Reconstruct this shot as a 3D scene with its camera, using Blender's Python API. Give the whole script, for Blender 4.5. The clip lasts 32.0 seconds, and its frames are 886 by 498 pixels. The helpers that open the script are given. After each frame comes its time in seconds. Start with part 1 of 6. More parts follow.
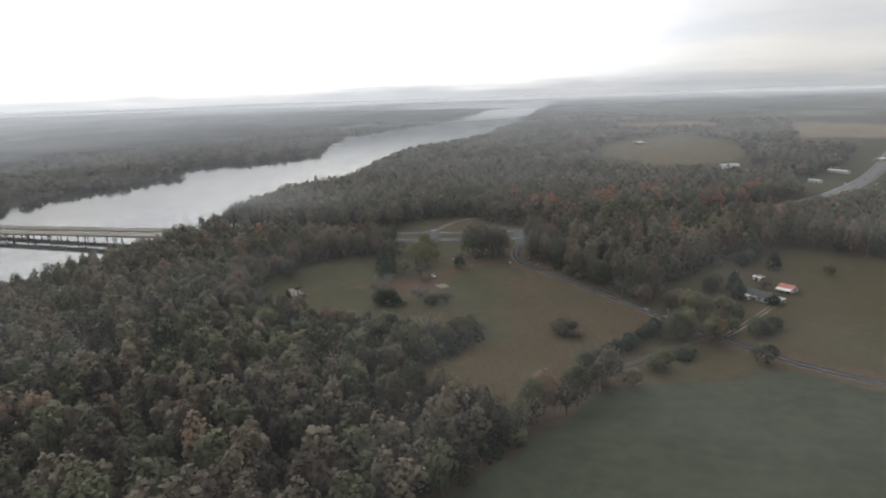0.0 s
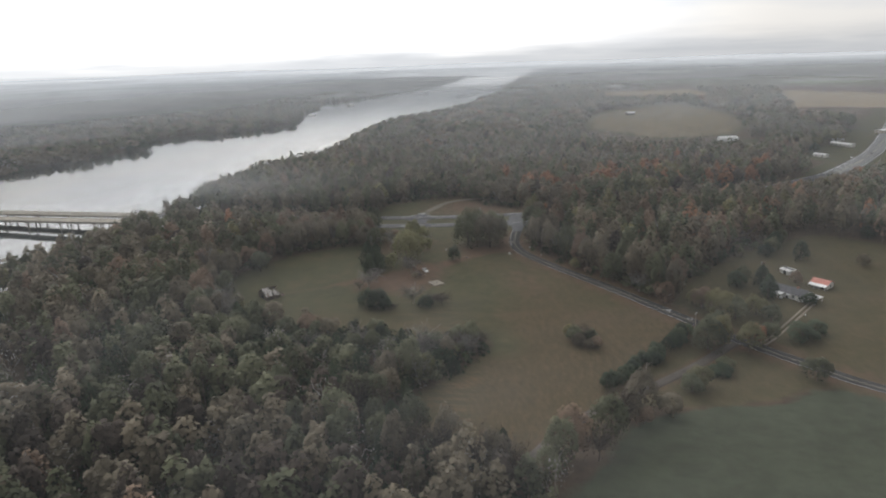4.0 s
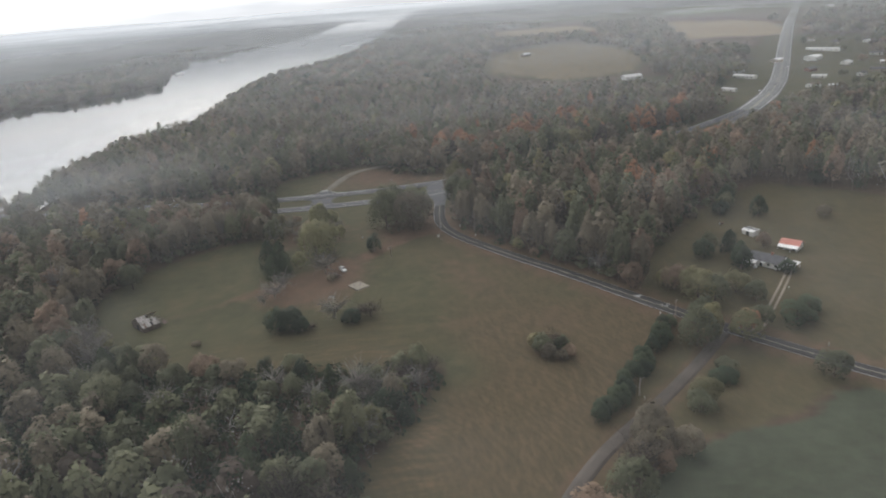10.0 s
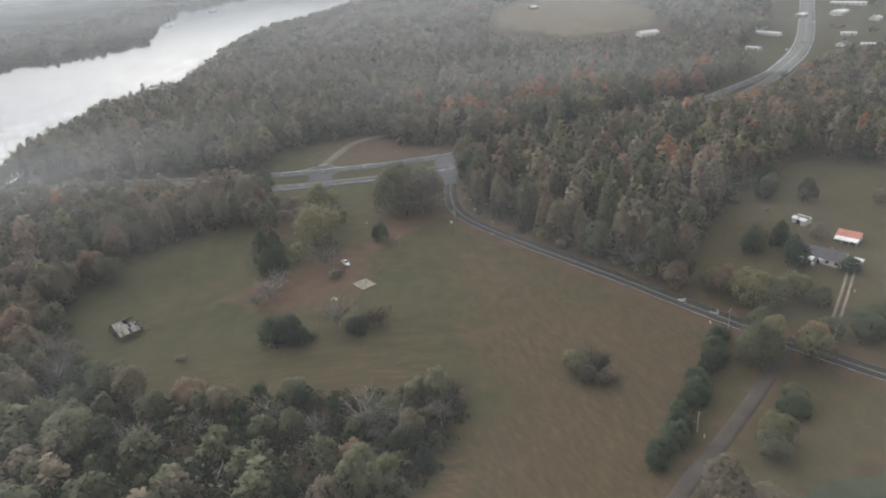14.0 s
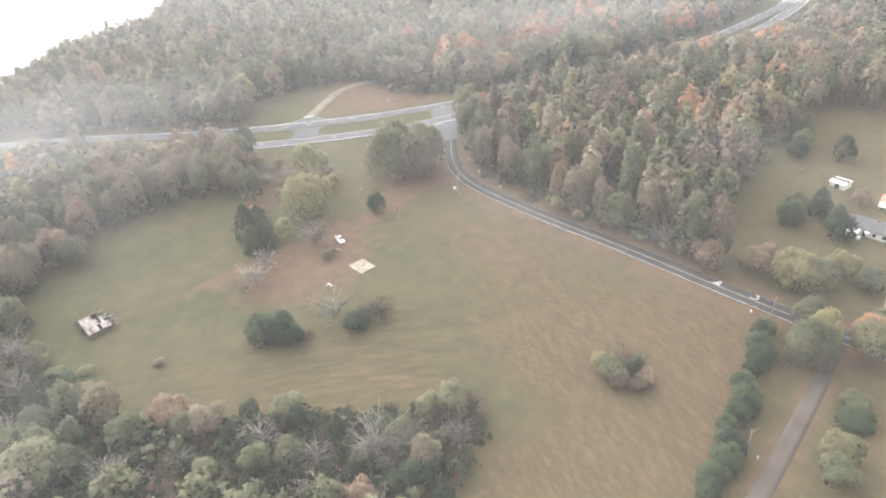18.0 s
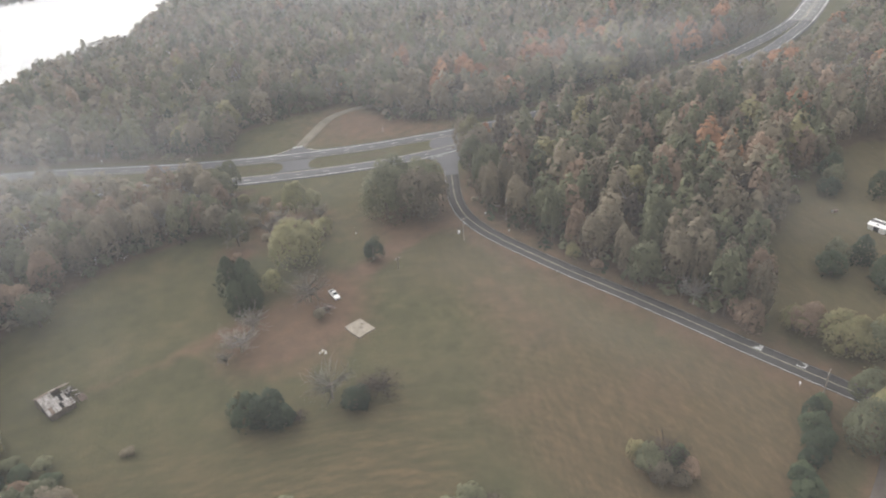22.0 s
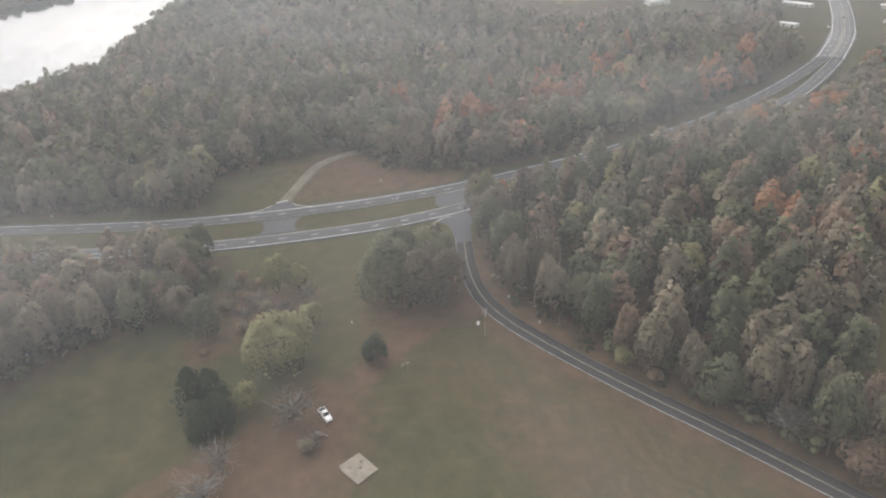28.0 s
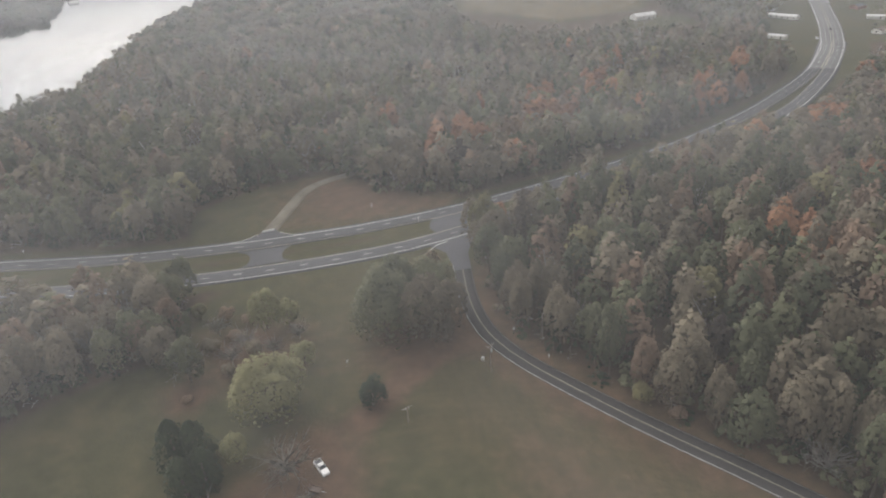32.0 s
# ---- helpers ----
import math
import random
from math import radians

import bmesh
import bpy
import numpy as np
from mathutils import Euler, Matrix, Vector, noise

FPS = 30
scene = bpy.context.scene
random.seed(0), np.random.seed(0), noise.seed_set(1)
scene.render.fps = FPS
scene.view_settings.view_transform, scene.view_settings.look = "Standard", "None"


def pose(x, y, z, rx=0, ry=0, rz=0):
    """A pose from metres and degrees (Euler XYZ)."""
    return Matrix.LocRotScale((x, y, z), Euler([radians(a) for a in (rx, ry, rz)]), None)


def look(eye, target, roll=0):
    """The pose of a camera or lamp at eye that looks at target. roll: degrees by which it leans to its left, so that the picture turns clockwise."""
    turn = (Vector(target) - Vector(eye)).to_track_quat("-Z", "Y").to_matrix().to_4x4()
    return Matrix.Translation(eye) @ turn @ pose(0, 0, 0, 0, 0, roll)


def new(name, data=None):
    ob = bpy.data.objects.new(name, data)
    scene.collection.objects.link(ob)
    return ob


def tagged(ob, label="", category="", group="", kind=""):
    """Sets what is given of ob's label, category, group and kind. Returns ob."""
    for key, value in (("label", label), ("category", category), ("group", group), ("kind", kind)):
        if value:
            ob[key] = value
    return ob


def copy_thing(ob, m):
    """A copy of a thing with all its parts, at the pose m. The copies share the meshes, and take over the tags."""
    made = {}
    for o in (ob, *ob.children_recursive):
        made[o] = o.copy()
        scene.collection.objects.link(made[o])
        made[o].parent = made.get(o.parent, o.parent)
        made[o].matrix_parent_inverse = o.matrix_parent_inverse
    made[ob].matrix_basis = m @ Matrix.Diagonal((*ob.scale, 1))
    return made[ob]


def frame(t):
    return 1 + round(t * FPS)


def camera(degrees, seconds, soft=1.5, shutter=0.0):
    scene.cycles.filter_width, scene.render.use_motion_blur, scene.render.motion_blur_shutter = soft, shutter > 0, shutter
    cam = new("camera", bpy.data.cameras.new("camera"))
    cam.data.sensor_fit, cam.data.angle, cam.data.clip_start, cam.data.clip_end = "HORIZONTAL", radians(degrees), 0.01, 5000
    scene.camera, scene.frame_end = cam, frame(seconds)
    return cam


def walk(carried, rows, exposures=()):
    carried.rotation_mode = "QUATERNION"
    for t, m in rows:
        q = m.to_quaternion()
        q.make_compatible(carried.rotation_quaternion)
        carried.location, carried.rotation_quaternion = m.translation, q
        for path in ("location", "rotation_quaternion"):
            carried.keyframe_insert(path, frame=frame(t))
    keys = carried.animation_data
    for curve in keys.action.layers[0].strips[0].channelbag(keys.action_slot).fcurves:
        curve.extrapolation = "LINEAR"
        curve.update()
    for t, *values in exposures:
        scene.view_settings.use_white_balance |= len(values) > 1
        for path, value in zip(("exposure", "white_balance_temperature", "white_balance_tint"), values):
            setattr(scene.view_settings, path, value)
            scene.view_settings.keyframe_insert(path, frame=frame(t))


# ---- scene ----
# ---- camera: seconds, eye x y z, yaw to the left of +y, pitch, lean ----
PATH = [
    (0, 35.13, -392.42, 112.72, 4.933, -12.982, -1.937),
    (0.5, 34.54, -387.69, 113.21, 4.840, -12.224, -1.976),
    (1, 33.52, -381.10, 114.45, 5.589, -14.813, -1.971),
    (1.5, 31.95, -374.53, 114.89, 5.171, -15.986, -2.084),
    (2, 30.42, -368.51, 114.83, 4.679, -15.901, -2.019),
    (2.5, 28.19, -361.92, 114.71, 4.712, -15.845, -1.909),
    (3, 26.56, -355.39, 114.75, 4.731, -15.854, -1.819),
    (3.5, 24.64, -349.86, 114.98, 4.817, -15.832, -1.818),
    (4, 23.47, -344.66, 114.82, 3.182, -15.676, -1.966),
    (4.5, 20.79, -341.22, 114.21, 0.052, -15.359, -2.301),
    (6.5, 15.44, -318.19, 113.04, -3.171, -15.153, -2.680),
    (7, 14.64, -312.29, 113.20, -3.007, -15.138, -2.781),
    (7.5, 13.75, -305.56, 114.35, -3.866, -17.458, -3.204),
    (8, 13.44, -299.12, 115.35, -4.028, -19.190, -3.589),
    (8.5, 12.52, -293.18, 115.21, -4.141, -19.134, -3.489),
    (9, 11.93, -288.21, 115.46, -4.294, -19.046, -3.685),
    (9.5, 11.14, -282.82, 115.90, -4.521, -18.873, -3.709),
    (10, 9.75, -277.00, 116.30, -5.849, -20.536, -4.379),
    (10.5, 10.30, -269.89, 118.34, -5.632, -24.549, -4.672),
    (11, 9.80, -264.46, 118.65, -5.639, -24.818, -4.704),
    (11.5, 9.48, -259.51, 118.85, -5.472, -24.724, -4.521),
    (12, 9.13, -254.77, 118.96, -4.869, -24.629, -4.390),
    (12.5, 8.70, -250.26, 118.92, -4.646, -24.584, -4.295),
    (13, 7.96, -246.06, 118.96, -5.019, -24.553, -4.288),
    (13.5, 7.61, -241.92, 118.94, -5.515, -24.512, -4.308),
    (14, 7.04, -237.82, 119.18, -5.867, -24.467, -4.283),
    (14.5, 6.64, -233.53, 119.30, -6.131, -24.417, -4.199),
    (15, 5.83, -228.35, 120.28, -6.286, -27.429, -4.481),
    (15.5, 6.51, -222.59, 121.41, -5.594, -33.682, -4.359),
    (17.5, 5.39, -205.68, 124.68, -6.159, -34.482, -4.887),
    (18, 4.49, -203.89, 123.06, -6.753, -30.566, -4.607),
    (18.5, 3.93, -200.68, 122.87, -7.023, -29.510, -4.371),
    (19, 3.84, -197.30, 122.86, -7.191, -29.471, -4.414),
    (19.5, 3.50, -193.74, 122.80, -7.292, -29.384, -4.295),
    (20, 3.47, -190.06, 123.21, -7.247, -29.487, -4.176),
    (20.5, 2.78, -186.18, 123.78, -7.815, -29.585, -4.252),
    (21, 2.79, -182.23, 123.94, -8.010, -29.729, -4.323),
    (21.5, 3.16, -178.21, 124.22, -7.958, -29.846, -4.330),
    (22, 3.55, -174.24, 124.79, -7.930, -30.002, -4.419),
    (22.5, 4.05, -169.91, 125.11, -7.585, -30.133, -4.312),
    (23, 4.04, -165.40, 125.46, -7.522, -30.327, -4.236),
    (23.5, 4.02, -160.88, 125.82, -7.789, -30.282, -4.261),
    (24, 4.69, -156.24, 126.42, -7.522, -30.273, -4.264),
    (24.5, 5.25, -151.75, 126.47, -7.363, -30.258, -4.299),
    (25, 5.56, -147.46, 126.64, -7.682, -30.206, -4.418),
    (25.5, 6.03, -143.72, 126.83, -7.613, -30.114, -4.334),
    (27.5, 4.52, -124.63, 122.54, -8.146, -28.736, -3.209),
    (28, 3.44, -120.79, 122.45, -9.389, -28.579, -3.270),
    (28.5, 4.07, -117.54, 122.35, -8.614, -28.533, -3.151),
    (29, 3.69, -115.13, 122.13, -8.565, -28.390, -3.082),
    (29.5, 3.61, -113.31, 121.92, -8.625, -28.195, -3.158),
    (30, 3.48, -110.87, 121.56, -8.281, -28.192, -2.942),
    (30.5, 3.10, -109.01, 121.22, -8.565, -27.969, -3.049),
    (31, 2.67, -107.73, 120.69, -9.766, -27.662, -3.471),
    (31.5, 1.99, -106.82, 120.22, -10.821, -27.365, -3.879),
    (32, 2.06, -106.03, 119.56, -10.821, -27.229, -3.987),]


def aim(x, y, z, yaw, pitch, lean):
    a, b = radians(yaw), radians(pitch)
    return look((x, y, z), (x - 2 * math.sin(a) * math.cos(b), y + 2 * math.cos(a) * math.cos(b), z + 2 * math.sin(b)), lean)


cam = camera(65.9, 32.0, soft=2.0)
EXPOSURES = [
    (0.0, -1.2, 6500, 11), (2.0, -1.06, 6500, 11), (4.5, -1.06, 6500, 11), (10.0, -0.84, 6480, 11), (14.5, -0.66, 6480, 11), (15.4, -0.4, 6600, 11), (16.4, 0.82, 6720, 13), (18.0, 0.82, 6720, 13),
    (19.0, -0.02, 6720, 13), (23.0, -0.16, 6720, 13), (28.0, -0.38, 6720, 13), (32.0, -0.66, 6720, 13),
]
walk(cam, [(t, aim(*row)) for t, *row in PATH], EXPOSURES)

# ---- overcast sky and a veiled sun ----
SUN_TURN, SUN_HEIGHT = radians(-33), radians(27)
world = bpy.data.worlds.new("overcast_sky")
scene.world = world
world.use_nodes = True
wn, wl = world.node_tree.nodes, world.node_tree.links
wn.clear()
w_out = wn.new("ShaderNodeOutputWorld")
w_bg = wn.new("ShaderNodeBackground")
w_sky = wn.new("ShaderNodeTexSky")
w_sky.sky_type, w_sky.sun_disc = "NISHITA", False
w_sky.sun_elevation, w_sky.sun_rotation = SUN_HEIGHT, SUN_TURN
w_co = wn.new("ShaderNodeTexCoord")
w_sep = wn.new("ShaderNodeSeparateXYZ")
w_map = wn.new("ShaderNodeMapping")
w_map.inputs["Scale"].default_value = (2.0, 2.0, 11.0)
w_noise = wn.new("ShaderNodeTexNoise")
w_noise.inputs["Scale"].default_value, w_noise.inputs["Detail"].default_value = 1.6, 5.0
w_ramp = wn.new("ShaderNodeValToRGB")
w_ramp.color_ramp.elements[0].position, w_ramp.color_ramp.elements[0].color = 0.36, (0.80, 0.83, 0.87, 1)
w_ramp.color_ramp.elements[1].position, w_ramp.color_ramp.elements[1].color = 0.62, (1.0, 0.985, 0.95, 1)
w_dir = wn.new("ShaderNodeVectorMath")
w_dir.operation = "DOT_PRODUCT"
w_dir.inputs[1].default_value = (math.sin(SUN_TURN) * math.cos(SUN_HEIGHT), math.cos(SUN_TURN) * math.cos(SUN_HEIGHT), math.sin(SUN_HEIGHT))
w_side = wn.new("ShaderNodeMapRange")          # the cloud is brighter on the sun's side
w_side.interpolation_type = "SMOOTHSTEP"
for key, value in (("From Min", -0.5), ("From Max", 0.85), ("To Min", 1.35), ("To Max", 2.5)):
    w_side.inputs[key].default_value = value
w_glow = wn.new("ShaderNodeMapRange")          # the veiled sun's wide glow
w_glow.interpolation_type = "SMOOTHSTEP"
for key, value in (("From Min", 0.5), ("From Max", 1.05), ("To Min", 0.0), ("To Max", 5.0)):
    w_glow.inputs[key].default_value = value
w_sum = wn.new("ShaderNodeMath")
w_sum.operation = "ADD"
w_low = wn.new("ShaderNodeMapRange")           # dim mist along and under the horizon
for key, value in (("From Min", -0.01), ("From Max", 0.05), ("To Min", 0.95), ("To Max", 1.0)):
    w_low.inputs[key].default_value = value
w_mul = wn.new("ShaderNodeMath")
w_mul.operation = "MULTIPLY"
w_scale = wn.new("ShaderNodeVectorMath")
w_scale.operation = "SCALE"
w_mix = wn.new("ShaderNodeMix")
w_mix.data_type = "RGBA"
w_mix.inputs["Factor"].default_value = 0.9
w_dim = wn.new("ShaderNodeVectorMath")
w_dim.operation = "SCALE"
w_dim.inputs["Scale"].default_value = 0.1
for a, b in ((w_co.outputs["Generated"], w_map.inputs["Vector"]), (w_map.outputs["Vector"], w_noise.inputs["Vector"]),
             (w_noise.outputs["Fac"], w_ramp.inputs["Fac"]), (w_co.outputs["Generated"], w_sep.inputs["Vector"]),
             (w_co.outputs["Generated"], w_dir.inputs[0]), (w_dir.outputs["Value"], w_side.inputs["Value"]),
             (w_dir.outputs["Value"], w_glow.inputs["Value"]), (w_side.outputs["Result"], w_sum.inputs[0]), (w_glow.outputs["Result"], w_sum.inputs[1]), (w_sep.outputs["Z"], w_low.inputs["Value"]),
             (w_sum.outputs["Value"], w_mul.inputs[0]), (w_low.outputs["Result"], w_mul.inputs[1]),
             (w_ramp.outputs["Color"], w_scale.inputs[0]), (w_mul.outputs["Value"], w_scale.inputs["Scale"]),
             (w_sky.outputs["Color"], w_dim.inputs[0]), (w_dim.outputs["Vector"], w_mix.inputs["A"]),
             (w_scale.outputs["Vector"], w_mix.inputs["B"]), (w_mix.outputs["Result"], w_bg.inputs["Color"]),
             (w_bg.outputs["Background"], w_out.inputs["Surface"])):
    wl.new(a, b)
w_bg.inputs["Strength"].default_value = 0.85
sun = new("sun", bpy.data.lights.new("sun", "SUN"))
sun.data.energy, sun.data.angle, sun.data.color = 0.8, radians(20), (1.0, 0.95, 0.88)
TO_SUN = Vector((math.sin(SUN_TURN) * math.cos(SUN_HEIGHT), math.cos(SUN_TURN) * math.cos(SUN_HEIGHT), math.sin(SUN_HEIGHT)))
sun.matrix_world = look(TO_SUN * 300, (0, 0, 0))


# ---- materials ----
def shader(name):
    m = bpy.data.materials.new(name)
    m.use_nodes = True
    return m, m.node_tree.nodes, m.node_tree.links, m.node_tree.nodes["Principled BSDF"]


def node(nodes, kind, **inputs):
    n = nodes.new(kind)
    for key, value in inputs.items():
        n.inputs[key.replace("_", " ")].default_value = value
    return n


def ramp(nodes, links, source, stops):
    r = nodes.new("ShaderNodeValToRGB")
    while len(r.color_ramp.elements) < len(stops):
        r.color_ramp.elements.new(0.5)
    for e, (p, c) in zip(r.color_ramp.elements, stops):
        e.position, e.color = p, (*c, 1)
    links.new(source, r.inputs["Fac"])
    return r.outputs["Color"]


def blend(nodes, links, fac, a, b, how="MIX"):
    n = nodes.new("ShaderNodeMix")
    n.data_type, n.blend_type = "RGBA", how
    for value, key in ((fac, "Factor"), (a, "A"), (b, "B")):
        if isinstance(value, (int, float)):
            n.inputs[key].default_value = value
        elif isinstance(value, tuple):
            n.inputs[key].default_value = (*value, 1)
        else:
            links.new(value, n.inputs[key])
    return n.outputs["Result"]


def maths(nodes, links, how, a, b=0.0, clamp=False):
    n = nodes.new("ShaderNodeMath")
    n.operation, n.use_clamp = how, clamp
    for k, value in enumerate((a, b)):
        if isinstance(value, (int, float)):
            n.inputs[k].default_value = value
        else:
            links.new(value, n.inputs[k])
    return n.outputs["Value"]


def noise_of(nodes, links, scale, detail=4.0, stretch=None, rough=0.55):
    co = nodes.new("ShaderNodeTexCoord").outputs["Object"]
    if stretch:
        mp = nodes.new("ShaderNodeMapping")
        mp.inputs["Scale"].default_value = stretch[:3]
        mp.inputs["Rotation"].default_value = (0, 0, radians(stretch[3]) if len(stretch) > 3 else 0)
        links.new(co, mp.inputs["Vector"])
        co = mp.outputs["Vector"]
    n = node(nodes, "ShaderNodeTexNoise", Scale=scale, Detail=detail, Roughness=rough)
    links.new(co, n.inputs["Vector"])
    return n.outputs["Fac"]


def bump(nodes, links, bsdf, height, strength, distance):
    b = node(nodes, "ShaderNodeBump", Strength=strength, Distance=distance)
    links.new(height, b.inputs["Height"])
    links.new(b.outputs["Normal"], bsdf.inputs["Normal"])


def surface(name, dark, light, scale=1.0, rough=0.8, metal=0.0, fine=12.0, relief=0.3, depth=0.02, stretch=None, spec=0.3, vary_by=0.24):
    """A plain weathered surface: two tones mixed by a coarse and a fine noise, with a fine relief."""
    m, n, l, b = shader(name)
    coarse, grain = noise_of(n, l, scale, 5, stretch), noise_of(n, l, scale * fine, 3, stretch)
    both = maths(n, l, "ADD", maths(n, l, "MULTIPLY", coarse, 0.65), maths(n, l, "MULTIPLY", grain, 0.35))
    tone = ramp(n, l, both, [(0.3, dark), (0.7, light)])
    rnd = n.new("ShaderNodeObjectInfo").outputs["Random"]
    vary = maths(n, l, "ADD", maths(n, l, "MULTIPLY", rnd, vary_by), 1 - vary_by / 2)
    v = n.new("ShaderNodeVectorMath")
    v.operation = "SCALE"
    l.new(tone, v.inputs[0])
    l.new(vary, v.inputs["Scale"])
    l.new(v.outputs["Vector"], b.inputs["Base Color"])
    b.inputs["Roughness"].default_value, b.inputs["Metallic"].default_value = rough, metal
    b.inputs["Specular IOR Level"].default_value = spec
    bump(n, l, b, grain, relief, depth)
    return m


def foliage(name, colours, shine=0.25):
    """Leaves: tint by leaf clump, by tree and by patch of the wood."""
    m, n, l, b = shader(name)
    island = n.new("ShaderNodeNewGeometry").outputs["Random Per Island"]
    rnd = n.new("ShaderNodeObjectInfo").outputs["Random"]
    patch = noise_of(n, l, 0.09, 2)
    own_tree = n.new("ShaderNodeAttribute")
    own_tree.attribute_name = "tint"                # 1 to 2 for each tree of a stand, 0 on a tree of its own
    stood = maths(n, l, "GREATER_THAN", own_tree.outputs["Fac"], 0.5)
    of_tree = maths(n, l, "ADD", maths(n, l, "MULTIPLY", stood, maths(n, l, "SUBTRACT", own_tree.outputs["Fac"], 1.0)), maths(n, l, "MULTIPLY", maths(n, l, "SUBTRACT", 1.0, stood), rnd))
    s = maths(n, l, "ADD", maths(n, l, "MULTIPLY", island, 0.1), maths(n, l, "MULTIPLY", of_tree, 0.42))
    s = maths(n, l, "ADD", s, maths(n, l, "MULTIPLY", patch, 0.2))
    s = maths(n, l, "ADD", s, maths(n, l, "MULTIPLY", noise_of(n, l, 1.1, 4, None, 0.7), 0.2))
    k = len(colours) - 1
    tone = ramp(n, l, s, [(0.18 + 0.64 * i / k, c) for i, c in enumerate(colours)])
    l.new(tone, b.inputs["Base Color"])
    b.inputs["Roughness"].default_value, b.inputs["Specular IOR Level"].default_value = 0.75, shine * 0.6
    t = n.new("ShaderNodeBsdfTranslucent")
    l.new(tone, t.inputs["Color"])
    mx = n.new("ShaderNodeMixShader")
    mx.inputs["Fac"].default_value = 0.26
    l.new(b.outputs["BSDF"], mx.inputs[1])
    l.new(t.outputs["BSDF"], mx.inputs[2])
    l.new(mx.outputs["Shader"], n["Material Output"].inputs["Surface"])
    return m


LEAF = {
    "olive": foliage("olive_leaves", [(0.07, 0.076, 0.048), (0.125, 0.13, 0.078), (0.205, 0.204, 0.124)]),
    "dun": foliage("dun_leaves", [(0.108, 0.093, 0.068), (0.185, 0.157, 0.112), (0.285, 0.24, 0.172)]),
    "rust": foliage("rust_leaves", [(0.145, 0.106, 0.078), (0.23, 0.163, 0.116), (0.325, 0.235, 0.17)]),
    "orange": foliage("orange_leaves", [(0.2, 0.105, 0.066), (0.31, 0.162, 0.096), (0.39, 0.235, 0.145)]),
    "yellow": foliage("yellow_leaves", [(0.1, 0.098, 0.054), (0.172, 0.16, 0.084), (0.27, 0.236, 0.122)]),
    "gold": foliage("yellow_green_leaves", [(0.135, 0.135, 0.072), (0.2, 0.194, 0.1), (0.285, 0.265, 0.138)]),
    "evergreen": foliage("evergreen_needles", [(0.026, 0.038, 0.024), (0.05, 0.067, 0.038), (0.092, 0.11, 0.062)]),
    "twig": foliage("bare_twigs", [(0.19, 0.175, 0.156), (0.31, 0.29, 0.264), (0.45, 0.43, 0.4)], 0.1),
    "bramble": foliage("bare_brambles", [(0.05, 0.042, 0.036), (0.085, 0.07, 0.058), (0.14, 0.11, 0.088)], 0.1),
}
BARK = surface("bark", (0.07, 0.055, 0.042), (0.17, 0.14, 0.11), 0.8, 0.9, stretch=(3, 3, 0.5))
PALE_BARK = surface("pale_bark", (0.2, 0.175, 0.145), (0.4, 0.36, 0.31), 0.8, 0.9, stretch=(3, 3, 0.5))
DARK_ASPHALT = surface("dark_asphalt", (0.044, 0.042, 0.042), (0.075, 0.072, 0.071), 0.05, 0.95, fine=40, relief=0.2, spec=0.05, vary_by=0.0)
ASPHALT = surface("asphalt", (0.084, 0.085, 0.09), (0.12, 0.121, 0.127), 0.05, 0.92, fine=40, relief=0.2, spec=0.12, vary_by=0.0)
OLD_ASPHALT = surface("weathered_asphalt", (0.14, 0.14, 0.142), (0.21, 0.21, 0.212), 0.06, 0.92, fine=30, relief=0.2, spec=0.15, vary_by=0.0)
PAINT = surface("road_paint", (0.5, 0.5, 0.48), (0.78, 0.78, 0.76), 0.5, 0.7)
WORN_PAINT = surface("worn_road_paint", (0.25, 0.24, 0.22), (0.48, 0.46, 0.43), 0.5, 0.7)
YELLOW_PAINT = surface("yellow_road_paint", (0.38, 0.36, 0.28), (0.6, 0.56, 0.42), 0.5, 0.7)
OLD_YELLOW = surface("faded_yellow_road_paint", (0.2, 0.185, 0.13), (0.34, 0.31, 0.22), 0.5, 0.8)
SLAB = surface("stained_slab_concrete", (0.15, 0.13, 0.105), (0.29, 0.26, 0.215), 0.4, 0.9, fine=7)
CONCRETE = surface("concrete", (0.24, 0.22, 0.185), (0.42, 0.385, 0.32), 0.25, 0.9, fine=9)
GRAVEL = surface("gravel", (0.16, 0.13, 0.10), (0.3, 0.255, 0.205), 0.12, 0.95, fine=25, relief=0.6, depth=0.05)
GRASSY_GRAVEL = surface("grassy_gravel", (0.11, 0.1, 0.075), (0.19, 0.17, 0.135), 0.12, 0.95, fine=22, relief=0.6, depth=0.05)
TRACK = surface("worn_track", (0.065, 0.055, 0.047), (0.12, 0.102, 0.088), 0.12, 0.95, fine=22, relief=0.6, depth=0.05)
WOOD = surface("grey_weathered_wood", (0.07, 0.055, 0.045), (0.18, 0.15, 0.125), 0.6, 0.9, stretch=(1, 1, 6))
POLE_WOOD = surface("pole_wood", (0.16, 0.13, 0.105), (0.33, 0.285, 0.24), 0.6, 0.9, stretch=(4, 4, 0.4))
TIN = surface("worn_tin_sheet", (0.13, 0.105, 0.092), (0.5, 0.48, 0.465), 0.9, 0.7, 0.1, fine=5, vary_by=0.45)
RUST_TIN = surface("rusty_tin_sheet", (0.12, 0.085, 0.07), (0.27, 0.215, 0.185), 0.4, 0.8, 0.2, fine=6)
RED_TIN = surface("faded_red_roofing", (0.36, 0.13, 0.1), (0.5, 0.225, 0.18), 0.3, 0.6, fine=8)
GREY_SHINGLE = surface("grey_shingles", (0.055, 0.055, 0.06), (0.115, 0.113, 0.12), 0.5, 0.9, fine=14)
